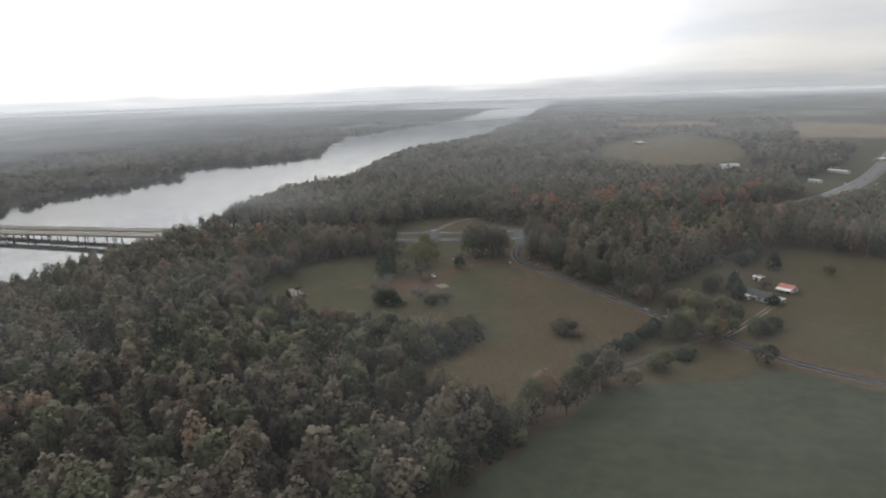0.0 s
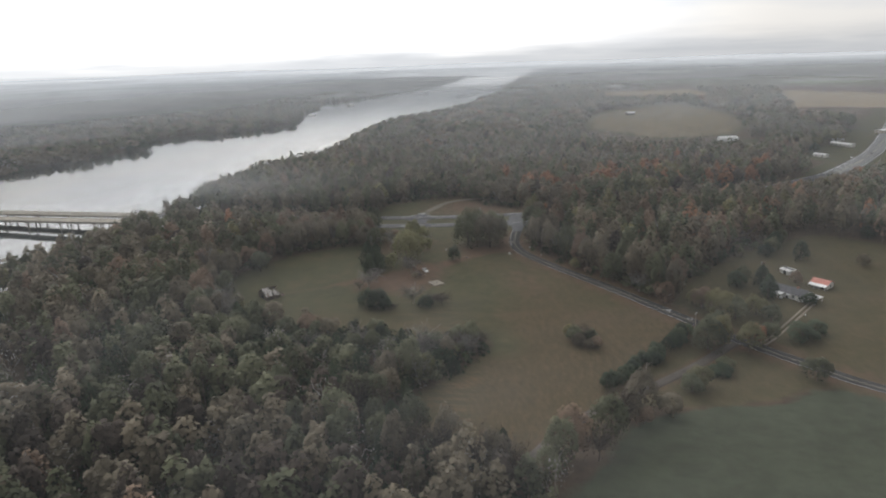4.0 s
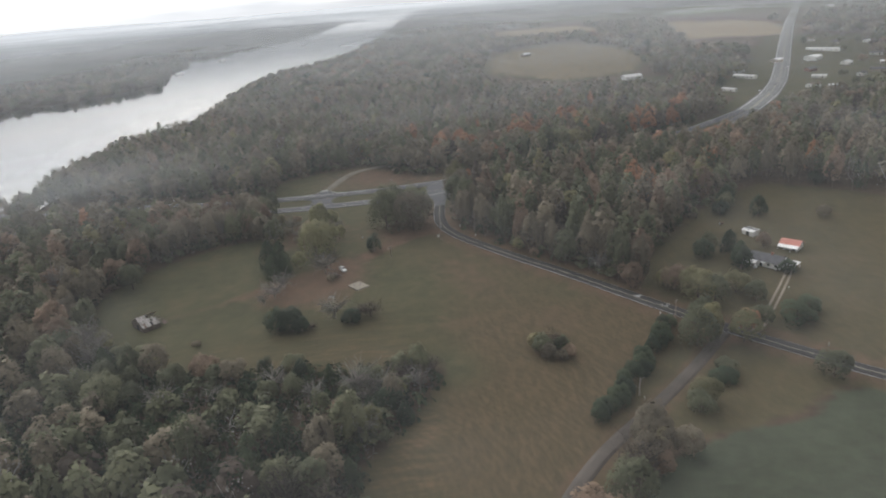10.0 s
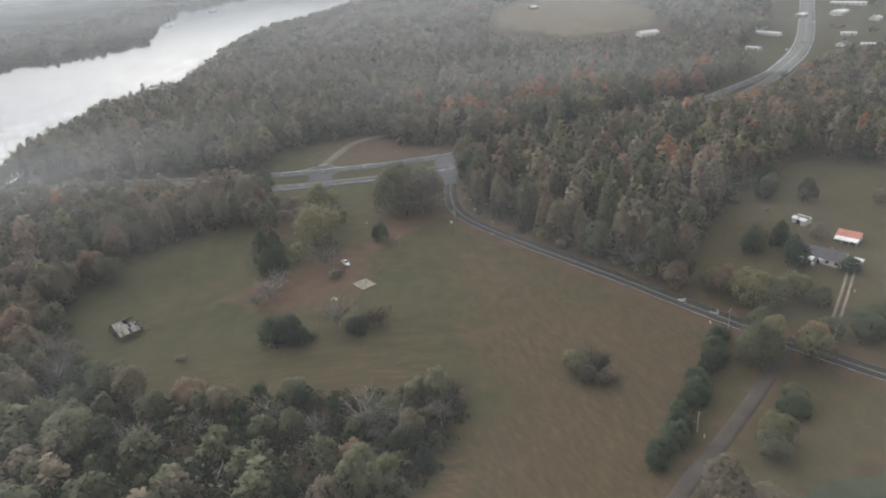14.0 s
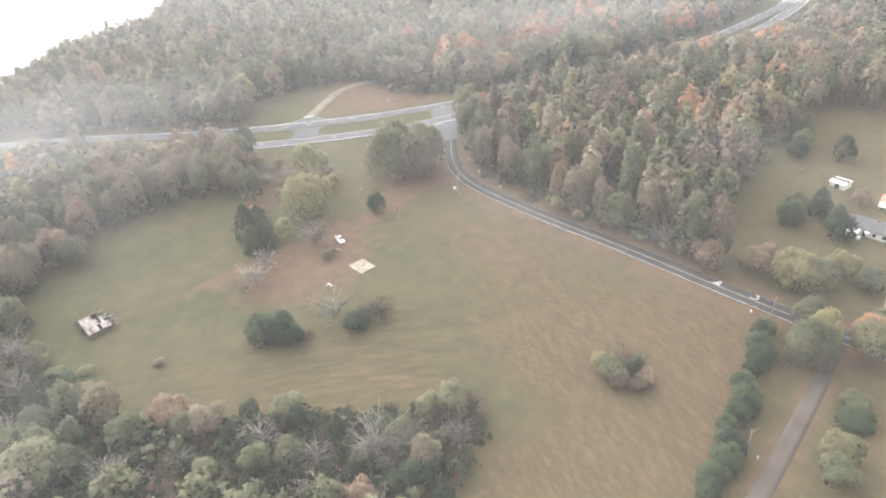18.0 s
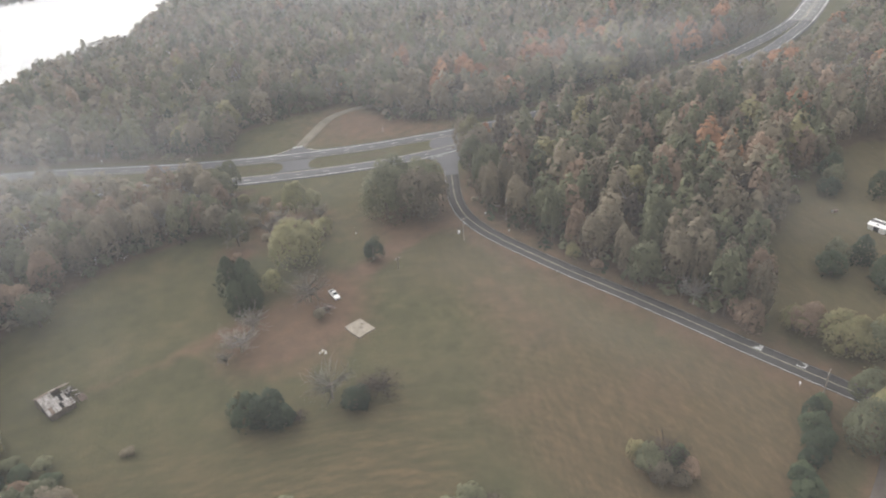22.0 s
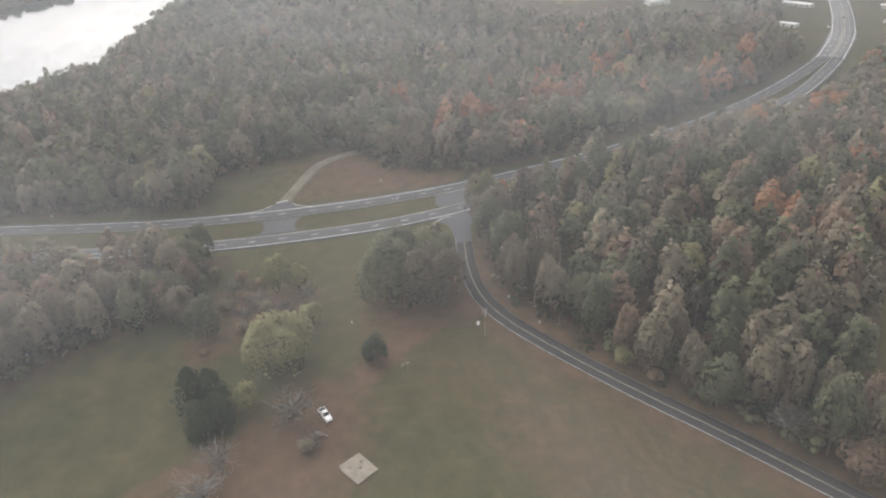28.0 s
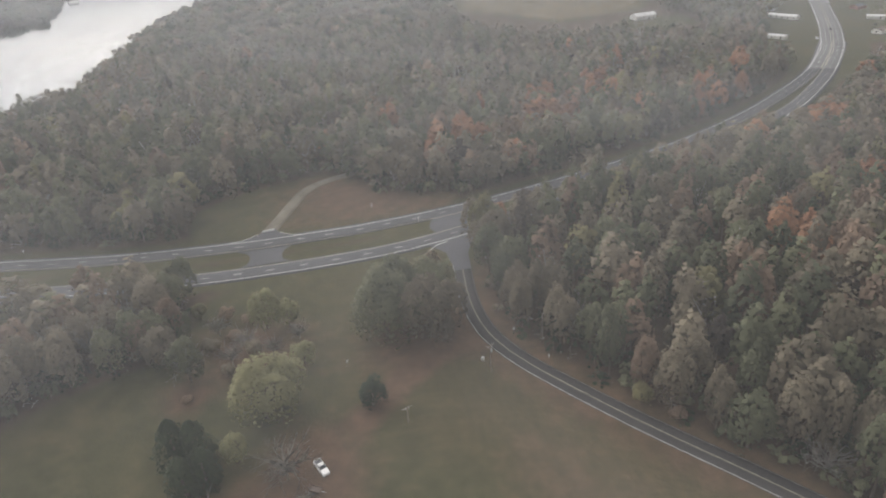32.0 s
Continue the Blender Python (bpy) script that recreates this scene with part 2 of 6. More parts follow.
BROWN_SHINGLE = surface("brown_shingles", (0.10, 0.075, 0.06), (0.2, 0.16, 0.13), 0.5, 0.9, fine=14)
WHITE_METAL = surface("white_roof_metal", (0.62, 0.62, 0.61), (0.82, 0.82, 0.81), 0.2, 0.5, fine=8, relief=0.1)
SIDING = surface("white_siding", (0.55, 0.54, 0.51), (0.75, 0.74, 0.71), 0.4, 0.7, stretch=(0.3, 0.3, 6))
BRICKWORK = surface("dull_brick", (0.16, 0.075, 0.055), (0.3, 0.15, 0.11), 0.5, 0.9, fine=10)
TAN_WALL = surface("tan_wall", (0.3, 0.26, 0.2), (0.45, 0.4, 0.33), 0.4, 0.8)
DARK = surface("dark_opening", (0.012, 0.012, 0.013), (0.03, 0.03, 0.03), 1.0, 0.7)
CAR_WHITE = surface("white_car_paint", (0.74, 0.74, 0.73), (0.82, 0.82, 0.81), 0.4, 0.3, relief=0.0, spec=0.5)
CAR_GREY = surface("grey_car_paint", (0.2, 0.2, 0.21), (0.26, 0.26, 0.27), 0.4, 0.35, 0.3, relief=0.0, spec=0.5)
CAR_DARK = surface("dark_car_paint", (0.03, 0.03, 0.035), (0.05, 0.05, 0.055), 0.4, 0.35, 0.2, relief=0.0, spec=0.5)
RUBBER = surface("tyre_rubber", (0.015, 0.015, 0.015), (0.03, 0.03, 0.03), 2.0, 0.85)
STEEL = surface("galvanised_steel", (0.35, 0.36, 0.36), (0.52, 0.53, 0.53), 0.6, 0.45, 0.8)
WHITE_PLASTIC = surface("white_plastic", (0.7, 0.7, 0.68), (0.82, 0.82, 0.8), 1.0, 0.5, relief=0.05)
RED_PAINT = surface("red_paint", (0.32, 0.06, 0.045), (0.45, 0.11, 0.08), 0.8, 0.6)

GLASS, _n, _l, _b = shader("window_glass")
_b.inputs["Base Color"].default_value = (0.02, 0.025, 0.03, 1)
_b.inputs["Roughness"].default_value, _b.inputs["Specular IOR Level"].default_value = 0.08, 0.6

WATER, _n, _l, _b = shader("river_water")
_b.inputs["Base Color"].default_value = (0.035, 0.042, 0.042, 1)
_b.inputs["Roughness"].default_value, _b.inputs["IOR"].default_value = 0.07, 1.333
_b.inputs["Specular IOR Level"].default_value = 0.9
bump(_n, _l, _b, noise_of(_n, _l, 0.11, 4, (0.5, 1.6, 1)), 0.04, 0.4)

# the ground: litter under the woods, meadow, crop, clay and stubble by the plan's own weights
GROUND, _n, _l, _b = shader("ground_cover")


def plan(name):
    a = _n.new("ShaderNodeAttribute")
    a.attribute_name = name
    return a.outputs["Fac"]


def ragged(name, noise_socket, edge=0.16):
    """The weight of a cover, with its edge broken up by a noise."""
    v = maths(_n, _l, "ADD", plan(name), maths(_n, _l, "MULTIPLY", maths(_n, _l, "SUBTRACT", noise_socket, 0.5), 0.75))
    r = _n.new("ShaderNodeMapRange")
    r.inputs["From Min"].default_value, r.inputs["From Max"].default_value = 0.5 - edge, 0.5 + edge
    _l.new(v, r.inputs["Value"])
    return r.outputs["Result"]


_big, _mid, _fine = noise_of(_n, _l, 0.03, 5, None, 0.6), noise_of(_n, _l, 0.16, 6, None, 0.65), noise_of(_n, _l, 1.1, 4)
_mow = noise_of(_n, _l, 0.5, 7, (1.0, 0.3, 1, -27), 0.74)
_mow2 = noise_of(_n, _l, 0.34, 6, (0.2, 1.0, 1, 8), 0.72)
_ring = _n.new("ShaderNodeMapping")                 # swaths of the last mowing, curving round the thicket
_ring.inputs["Location"].default_value = (10, 135, 0)
_l.new(_n.new("ShaderNodeTexCoord").outputs["Object"], _ring.inputs["Vector"])
_swath = node(_n, "ShaderNodeTexWave", Scale=0.11, Distortion=9.0, Detail=6.0, Detail_Scale=1.3, Detail_Roughness=0.75)
_swath.wave_type, _swath.rings_direction = "RINGS", "Z"
_l.new(_ring.outputs["Vector"], _swath.inputs["Vector"])
_swath = maths(_n, _l, "MULTIPLY", maths(_n, _l, "SUBTRACT", _swath.outputs["Fac"], 0.5), 0.07)
_mow, _mow2 = maths(_n, _l, "ADD", _mow, _swath), maths(_n, _l, "ADD", _mow2, _swath)
_both = maths(_n, _l, "ADD", maths(_n, _l, "MULTIPLY", _big, 0.5), maths(_n, _l, "MULTIPLY", _mid, 0.5))
_green = ramp(_n, _l, _both, [(0.36, (0.043, 0.048, 0.0225)), (0.5, (0.064, 0.065, 0.031)), (0.64, (0.094, 0.08, 0.042))])
_brown = ramp(_n, _l, _mow, [(0.3, (0.062, 0.053, 0.028)), (0.5, (0.088, 0.066, 0.036)), (0.7, (0.126, 0.086, 0.051))])
_brown2 = ramp(_n, _l, _mow2, [(0.32, (0.05, 0.05, 0.023)), (0.5, (0.082, 0.065, 0.034)), (0.68, (0.142, 0.094, 0.053))])
_litter = ramp(_n, _l, _mid, [(0.3, (0.05, 0.036, 0.026)), (0.7, (0.11, 0.075, 0.052))])
_crop = ramp(_n, _l, _both, [(0.36, (0.036, 0.047, 0.031)), (0.64, (0.066, 0.084, 0.056))])
_clay = ramp(_n, _l, _mid, [(0.3, (0.088, 0.057, 0.039)), (0.7, (0.142, 0.088, 0.06))])
_tan = ramp(_n, _l, _both, [(0.35, (0.24, 0.18, 0.11)), (0.65, (0.33, 0.25, 0.155))])
_col = blend(_n, _l, ragged("meadow", _mid, 0.22), _litter, _green)
_col = blend(_n, _l, ragged("brown", _both, 0.42), _col, blend(_n, _l, ragged("eastern", _big), _brown2, _brown))
_col = blend(_n, _l, ragged("crop", _mid), _col, _crop)
_col = blend(_n, _l, ragged("clay", _mid, 0.3), _col, _clay)
_col = blend(_n, _l, ragged("stubble", _mid), _col, _tan)
_col = blend(_n, _l, ragged("pale", _mid), _col, (0.2, 0.24, 0.18))
_col = blend(_n, _l, maths(_n, _l, "MULTIPLY", _fine, 0.55), _col, (0.07, 0.06, 0.04))
_l.new(_col, _b.inputs["Base Color"])
_b.inputs["Roughness"].default_value, _b.inputs["Specular IOR Level"].default_value = 0.95, 0.15
bump(_n, _l, _b, _fine, 0.8, 0.25)


def mist_and_haze_material(name, reach, veil, wisps, seed, bank=None, most=0.33):
    """Thin cloud with distance haze put into its opacity: lets light through, whitens with its thickness, which grows
    to the north and over the river.
    """
    m, n, l, b = shader(name)
    n.remove(b)
    sep = n.new("ShaderNodeSeparateXYZ")
    l.new(n.new("ShaderNodeTexCoord").outputs["Object"], sep.inputs["Vector"])
    # haze of distance painted as opacity rising northward and to the west
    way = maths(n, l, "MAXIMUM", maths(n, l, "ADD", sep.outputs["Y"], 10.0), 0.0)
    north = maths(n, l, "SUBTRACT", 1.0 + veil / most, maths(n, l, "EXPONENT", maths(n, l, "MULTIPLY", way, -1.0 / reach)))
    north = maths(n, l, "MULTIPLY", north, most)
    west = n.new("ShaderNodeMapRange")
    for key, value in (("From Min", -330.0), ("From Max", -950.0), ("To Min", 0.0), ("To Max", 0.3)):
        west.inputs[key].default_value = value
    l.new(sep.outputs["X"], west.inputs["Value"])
    mp = n.new("ShaderNodeMapping")
    mp.inputs["Location"].default_value, mp.inputs["Scale"].default_value = (seed, seed * 2, 0), (1, 0.8, 1)
    l.new(n.new("ShaderNodeTexCoord").outputs["Object"], mp.inputs["Vector"])
    shape = node(n, "ShaderNodeTexNoise", Scale=0.0065, Detail=6.0, Roughness=0.6, Distortion=0.7)
    l.new(mp.outputs["Vector"], shape.inputs["Vector"])
    puff = n.new("ShaderNodeMapRange")
    for key, value in (("From Min", 0.5), ("From Max", 0.82), ("To Min", 0.0), ("To Max", wisps)):
        puff.inputs[key].default_value = value
    l.new(shape.outputs["Fac"], puff.inputs["Value"])
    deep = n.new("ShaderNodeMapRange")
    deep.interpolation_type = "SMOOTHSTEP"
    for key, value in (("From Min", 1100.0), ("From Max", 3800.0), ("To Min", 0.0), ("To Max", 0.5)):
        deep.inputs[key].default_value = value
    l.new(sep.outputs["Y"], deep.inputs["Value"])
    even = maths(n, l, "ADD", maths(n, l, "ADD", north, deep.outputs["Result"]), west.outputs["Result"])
    south = n.new("ShaderNodeMapRange")            # painted haze thinned over the southern thicket
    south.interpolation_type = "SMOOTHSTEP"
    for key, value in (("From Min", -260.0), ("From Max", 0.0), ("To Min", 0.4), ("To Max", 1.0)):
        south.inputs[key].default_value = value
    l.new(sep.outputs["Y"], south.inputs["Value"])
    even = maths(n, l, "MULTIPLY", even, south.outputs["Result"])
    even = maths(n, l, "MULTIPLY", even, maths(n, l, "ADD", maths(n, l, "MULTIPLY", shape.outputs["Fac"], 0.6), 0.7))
    if bank:                                       # one thicker bank: x, y, radius, thickness
        far = n.new("ShaderNodeVectorMath")
        far.operation = "DISTANCE"
        far.inputs[1].default_value = (bank[0], bank[1], 0)
        flat = n.new("ShaderNodeCombineXYZ")
        l.new(sep.outputs["X"], flat.inputs["X"])
        l.new(sep.outputs["Y"], flat.inputs["Y"])
        l.new(flat.outputs["Vector"], far.inputs[0])
        fade = n.new("ShaderNodeMapRange")
        fade.interpolation_type = "SMOOTHSTEP"
        for key, value in (("From Min", 0.0), ("From Max", bank[2]), ("To Min", bank[3]), ("To Max", 0.0)):
            fade.inputs[key].default_value = value
        l.new(far.outputs["Value"], fade.inputs["Value"])
        lump = maths(n, l, "MULTIPLY", fade.outputs["Result"], maths(n, l, "MULTIPLY", maths(n, l, "SUBTRACT", shape.outputs["Fac"], 0.2), 2.4))
        even = maths(n, l, "ADD", even, lump)
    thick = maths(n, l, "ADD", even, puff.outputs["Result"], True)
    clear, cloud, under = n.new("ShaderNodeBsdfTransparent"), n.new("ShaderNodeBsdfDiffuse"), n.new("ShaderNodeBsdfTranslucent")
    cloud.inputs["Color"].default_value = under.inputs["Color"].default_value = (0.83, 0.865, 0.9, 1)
    body, all_ = n.new("ShaderNodeMixShader"), n.new("ShaderNodeMixShader")
    body.inputs["Fac"].default_value = 0.3
    l.new(cloud.outputs["BSDF"], body.inputs[1])
    l.new(under.outputs["BSDF"], body.inputs[2])
    l.new(thick, all_.inputs["Fac"])
    l.new(clear.outputs["BSDF"], all_.inputs[1])
    l.new(body.outputs["Shader"], all_.inputs[2])
    l.new(all_.outputs["Shader"], n["Material Output"].inputs["Surface"])
    return m


BANK, _n, _l, _b = shader("glowing_haze_bank")
_sep = _n.new("ShaderNodeSeparateXYZ")
_l.new(_n.new("ShaderNodeTexCoord").outputs["Object"], _sep.inputs["Vector"])
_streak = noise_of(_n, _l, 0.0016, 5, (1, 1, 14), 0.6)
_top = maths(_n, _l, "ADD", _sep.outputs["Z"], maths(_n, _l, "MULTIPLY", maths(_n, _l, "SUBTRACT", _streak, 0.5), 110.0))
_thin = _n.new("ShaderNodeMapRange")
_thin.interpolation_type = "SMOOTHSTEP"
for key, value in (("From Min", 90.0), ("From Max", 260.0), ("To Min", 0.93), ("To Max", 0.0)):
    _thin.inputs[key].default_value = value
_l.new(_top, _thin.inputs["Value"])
# horizon haze painted as emission, stronger towards the sun's side
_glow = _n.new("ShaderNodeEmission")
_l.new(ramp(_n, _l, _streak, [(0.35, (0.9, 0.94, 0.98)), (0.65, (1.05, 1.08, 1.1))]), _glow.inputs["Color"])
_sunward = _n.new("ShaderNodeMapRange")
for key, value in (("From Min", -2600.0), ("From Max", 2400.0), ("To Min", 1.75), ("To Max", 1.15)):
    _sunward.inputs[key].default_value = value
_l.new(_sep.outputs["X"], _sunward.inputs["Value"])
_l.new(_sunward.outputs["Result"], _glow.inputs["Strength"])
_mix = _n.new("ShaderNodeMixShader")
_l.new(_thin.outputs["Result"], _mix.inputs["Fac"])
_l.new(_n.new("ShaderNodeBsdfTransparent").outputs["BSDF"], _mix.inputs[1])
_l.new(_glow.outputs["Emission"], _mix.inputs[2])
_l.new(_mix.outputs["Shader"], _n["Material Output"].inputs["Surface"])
_n.remove(_b)


# ---- the plan: land, river, clearings, roads ----
RIVER_Z = -8.0
NEAR_SHORE = [(-700, -330), (-200, -292), (-26, -275), (60, -256), (150, -242), (220, -238), (367, -230), (415, -200), (440, -172), (600, -178),
              (840, -172), (930, -150), (1080, -80), (1300, -10), (1700, 62), (2500, 175), (3300, 290), (5000, 420)]
FAR_SHORE = [(-700, -680), (160, -598), (390, -573), (510, -553), (600, -513), (700, -478), (780, -523), (860, -538), (900, -448), (1060, -346), (1260, -383), (1415, -410), (1760, -455), (1970, -395), (2240, -305), (2750, -185), (3750, -60), (4400, 330), (5000, 380)]


def table(rows, y):
    a = np.array(rows, float)
    return np.interp(y, a[:, 0], a[:, 1])


def ease(a, b, v):
    t = np.clip((v - a) / (b - a), 0, 1)
    return t * t * (3 - 2 * t)


def land(x, y):
    """The height of the ground, for numbers or arrays."""
    x, y = np.asarray(x, float), np.asarray(y, float)
    z = -8.5 * np.exp(-(((x - 118) / 110) ** 2 + ((y + 95) / 80) ** 2)) - 4 * np.exp(-(((x + 112) / 75) ** 2 + ((y + 5) / 80) ** 2))
    z = z - 3.5 * np.exp(-(((x - 330) / 90) ** 2 + ((y - 250) / 90) ** 2)) + 16 * ease(380, 800, y) * ease(60, 230, x)
    z = z - 3 * np.exp(-(((x - 215) / 50) ** 2 + ((y + 5) / 50) ** 2)) + 1.2 * np.sin(x / 83.0) * np.sin(y / 97.0 + 1) * ease(250, 500, np.abs(y) + np.abs(x))
    near, far = x - table(NEAR_SHORE, y), table(FAR_SHORE, y) - x
    wet = np.maximum(ease(40, 3, near), 0) * (near > -1e9)
    z = np.where(far > near, -5.5 + 14 * ease(60, 900, far) + 3 * np.sin(x / 140.0) * np.sin(y / 170.0), z)
    wet = np.where(far > near, ease(30, 3, far), wet)
    return z * (1 - wet) + (-11.0) * wet


def level(x, y):
    return float(land(x, y))


def inside(poly, x, y):
    x, y = np.asarray(x, float), np.asarray(y, float)
    hit = np.zeros(x.shape, bool)
    for (x0, y0), (x1, y1) in zip(poly, poly[1:] + poly[:1]):
        if y0 != y1:
            hit ^= ((y0 > y) != (y1 > y)) & (x < (x1 - x0) * (y - y0) / (y1 - y0) + x0)
    return hit


def off_line(line, x, y):
    """The distance from a run of straight pieces."""
    x, y = np.asarray(x, float), np.asarray(y, float)
    best = np.full(x.shape, 1e9)
    for (x0, y0), (x1, y1) in zip(line, line[1:]):
        dx, dy = x1 - x0, y1 - y0
        t = np.clip(((x - x0) * dx + (y - y0) * dy) / (dx * dx + dy * dy + 1e-9), 0, 1)
        best = np.minimum(best, np.hypot(x - x0 - t * dx, y - y0 - t * dy))
    return best


MEADOW = [(-119, 27), (-98, 57), (-78, 70), (-53, 80), (-44, 98), (-38, 118), (34, 120), (43, 105), (40, 62), (47, 44), (57, 30), (77, 7), (100, -24), (122, -52), (109, -70),
          (84, -96), (70, -114), (72, -126), (58, -150), (27, -163), (-5, -150), (0, -124), (13, -104), (25, -84), (27, -69), (5, -71), (-40, -66),
          (-68, -59), (-86, -48), (-102, -36), (-108, -14)]
CROP = [(26, -209), (57, -168), (71, -141), (92, -126), (128, -122), (150, -108), (176, -128), (330, -260), (330, -480), (-30, -480), (-16, -260)]
YARD = [(122, -50), (113, -34), (122, -18), (142, 12), (165, 32), (185, 52), (235, 82), (268, 52), (300, 0), (420, -60), (420, -230), (200, -150), (166, -122), (140, -90)]
VERGE = [(-54, 166), (-54, 194), (-27, 212), (4, 222), (18, 216), (23, 194), (28, 184), (66, 172), (58, 160), (-30, 157)]
HILL_FIELD = [(175, 640), (196, 770), (270, 910), (387, 965), (425, 800), (410, 640), (350, 560), (255, 535)]
ROADSIDE = [(372, 362), (356, 398), (385, 425), (455, 500), (640, 760), (760, 700), (600, 430), (470, 330), (440, 345)]
HOUSE_LOT = [(300, 480), (320, 540), (375, 520), (365, 470)]
STUBBLE = [(710, 1290), (870, 1130), (690, 770), (545, 830)]
WEST_STUBBLE = [(320, 1480), (570, 1480), (545, 1230), (335, 1240)]
PASTURE = [(470, 1780), (846, 1470), (1010, 1330), (1400, 1400), (1500, 2300), (700, 2500)]
PALE_FIELD = [(975, 1830), (1092, 1631), (1000, 1480), (850, 1590)]
CLEARINGS = [MEADOW, CROP, YARD, VERGE, ROADSIDE, HOUSE_LOT]
FAR_FIELDS = [(HILL_FIELD, 110), (STUBBLE, 150), (WEST_STUBBLE, 170), (PASTURE, 260), (PALE_FIELD, 240), (ROADSIDE, 60), (HOUSE_LOT, 60)]

NORTHBOUND = [(-700, 300), (-451, 226), (-381, 209), (-318, 194), (-246, 179), (-190, 175), (-143, 170), (-100, 160.5), (-71, 155), (-30, 151), (0, 150.6), (22, 151.4),
              (61, 156.6), (113, 169.5), (180, 192.5), (226, 216.5), (287, 255.5), (349, 303.5), (408, 365)]
SOUTHBOUND = [(-700, 276), (-451, 203), (-381, 187), (-318, 172), (-246, 157), (-190, 150), (-143, 143), (-100, 137), (-60, 130.6), (-28, 127.6), (11, 127.6), (40, 131.2),
              (80, 142), (113, 152), (165, 170), (215, 191), (263, 222), (298, 246.5), (356, 297.5), (414, 359)]
HIGHWAY = [(352, 300), (384, 331.5), (411, 363), (477, 453), (624, 677), (850, 1020), (1250, 1612), (2030, 2770), (2900, 4060)]
LANE = [(53, 136), (50.5, 118), (48.5, 102), (46.3, 86), (45.8, 72), (47.5, 60), (52, 48), (60, 34), (70.5, 18), (79, 6.4), (88, -5), (99, -19.2), (110, -33.5), (120, -46),
        (129, -57.5), (141, -73), (153.5, -89.5), (165, -107), (188, -134), (232, -182), (330, -275)]
TRACK_LINE = [(134, -66), (126, -73), (114, -84), (99, -97), (88, -106.5), (72, -120), (60, -132), (48, -147), (36, -166)]
DRIVE = [(141, -71), (149, -64.5), (159, -54), (171, -41), (182, -28.5), (187, -22)]
NORTH_TRACK = [(-20, 155), (-19, 163), (-15.5, 172), (-11, 184), (-7, 194), (-1, 205), (8, 212), (18, 216), (30, 219)]
MEDIAN = [(-200, 172), (-100, 158), (-30, 148), (60, 152), (180, 188), (287, 250), (345, 300), (355, 300), (263, 225), (165, 172), (80, 144), (-28, 130), (-100, 139), (-200, 153)]
JUNCTION = [(28, 116), (52, 112), (58, 122), (63, 140), (66, 165), (28, 165)]
TRACKSIDE = [(117, -52), (140, -88), (168, -124), (150, -106), (128, -119), (92, -123), (74, -123), (71, -112), (86, -93), (108, -69)]
CLEARINGS += [MEDIAN, JUNCTION, TRACKSIDE]
ROADS = [(NORTHBOUND, 13), (SOUTHBOUND[:12], 12), (SOUTHBOUND[11:15], 8), (SOUTHBOUND[14:17], 9), (SOUTHBOUND[16:], 21), (HIGHWAY[:4], 22), (HIGHWAY[3:], 30), (LANE, 7), (TRACK_LINE, 5), (DRIVE, 4)]


def wooded(x, y):
    ok = np.ones(np.shape(x), bool)
    for poly in CLEARINGS:
        ok &= ~inside(poly, x, y)
    dx, dy = x - 35, y + 330
    far = np.hypot(dx, dy) + 1e-6
    for poly, reach in FAR_FIELDS:                  # each far field and the low scrub south of it
        for k in (0, 0.33, 0.67, 1):
            ok &= ~inside(poly, x + dx / far * reach * k, y + dy / far * reach * k)
    for line, wide in ROADS:
        ok &= off_line(line, x, y) > wide
    return ok & ((x - table(NEAR_SHORE, y) > 4) | (table(FAR_SHORE, y) - x > 5))


# ---- building helpers ----
def mesh_of(name, verts, quads, mats, slots=None, flat=True, facing=None):
    """A mesh from arrays of corners and four-cornered faces; facing: the soft normals of leaf clumps."""
    me = bpy.data.meshes.new(name)
    verts, quads = np.asarray(verts, np.float32), np.asarray(quads, np.int32)
    me.vertices.add(len(verts))
    me.vertices.foreach_set("co", verts.ravel())
    me.loops.add(quads.size)
    me.loops.foreach_set("vertex_index", quads.ravel())
    me.polygons.add(len(quads))
    me.polygons.foreach_set("loop_start", np.arange(0, quads.size, 4, dtype=np.int32))
    for m in mats:
        me.materials.append(m)
    if slots is not None:
        me.polygons.foreach_set("material_index", np.asarray(slots, np.int32))
    me.update(calc_edges=True)
    if not flat or facing is not None:
        me.shade_smooth()
    if facing is not None:
        me.attributes.new("custom_normal", "FLOAT_VECTOR", "POINT").data.foreach_set("vector", np.asarray(facing, np.float32).ravel())
    return me


def part(name, bm, material, parent=None, label="", smooth=False):
    me = bpy.data.meshes.new(name)
    bm.to_mesh(me)
    bm.free()
    me.materials.append(material)
    if smooth:
        me.shade_smooth()
    ob = new(name, me)
    if parent is not None:
        ob.parent = parent
    if label:
        ob["label"] = label
    return ob


def thing(name, x, y, z, turn, label, category, group="", kind=""):
    ob = new(name)
    ob.matrix_basis = pose(x, y, z, 0, 0, turn)
    return tagged(ob, label, category, group, kind)


def box(x0, x1, y0, y1, z0, z1, bevel=0.0, bm=None):
    bm = bm or bmesh.new()
    r = bmesh.ops.create_cube(bm, size=1.0, matrix=Matrix.Translation(((x0 + x1) / 2, (y0 + y1) / 2, (z0 + z1) / 2)) @ Matrix.Diagonal((x1 - x0, y1 - y0, z1 - z0, 1)))
    if bevel:
        edges = list({e for v in r["verts"] for e in v.link_edges})
        bmesh.ops.bevel(bm, geom=edges, offset=bevel, segments=2, affect="EDGES", profile=0.6)
    return bm


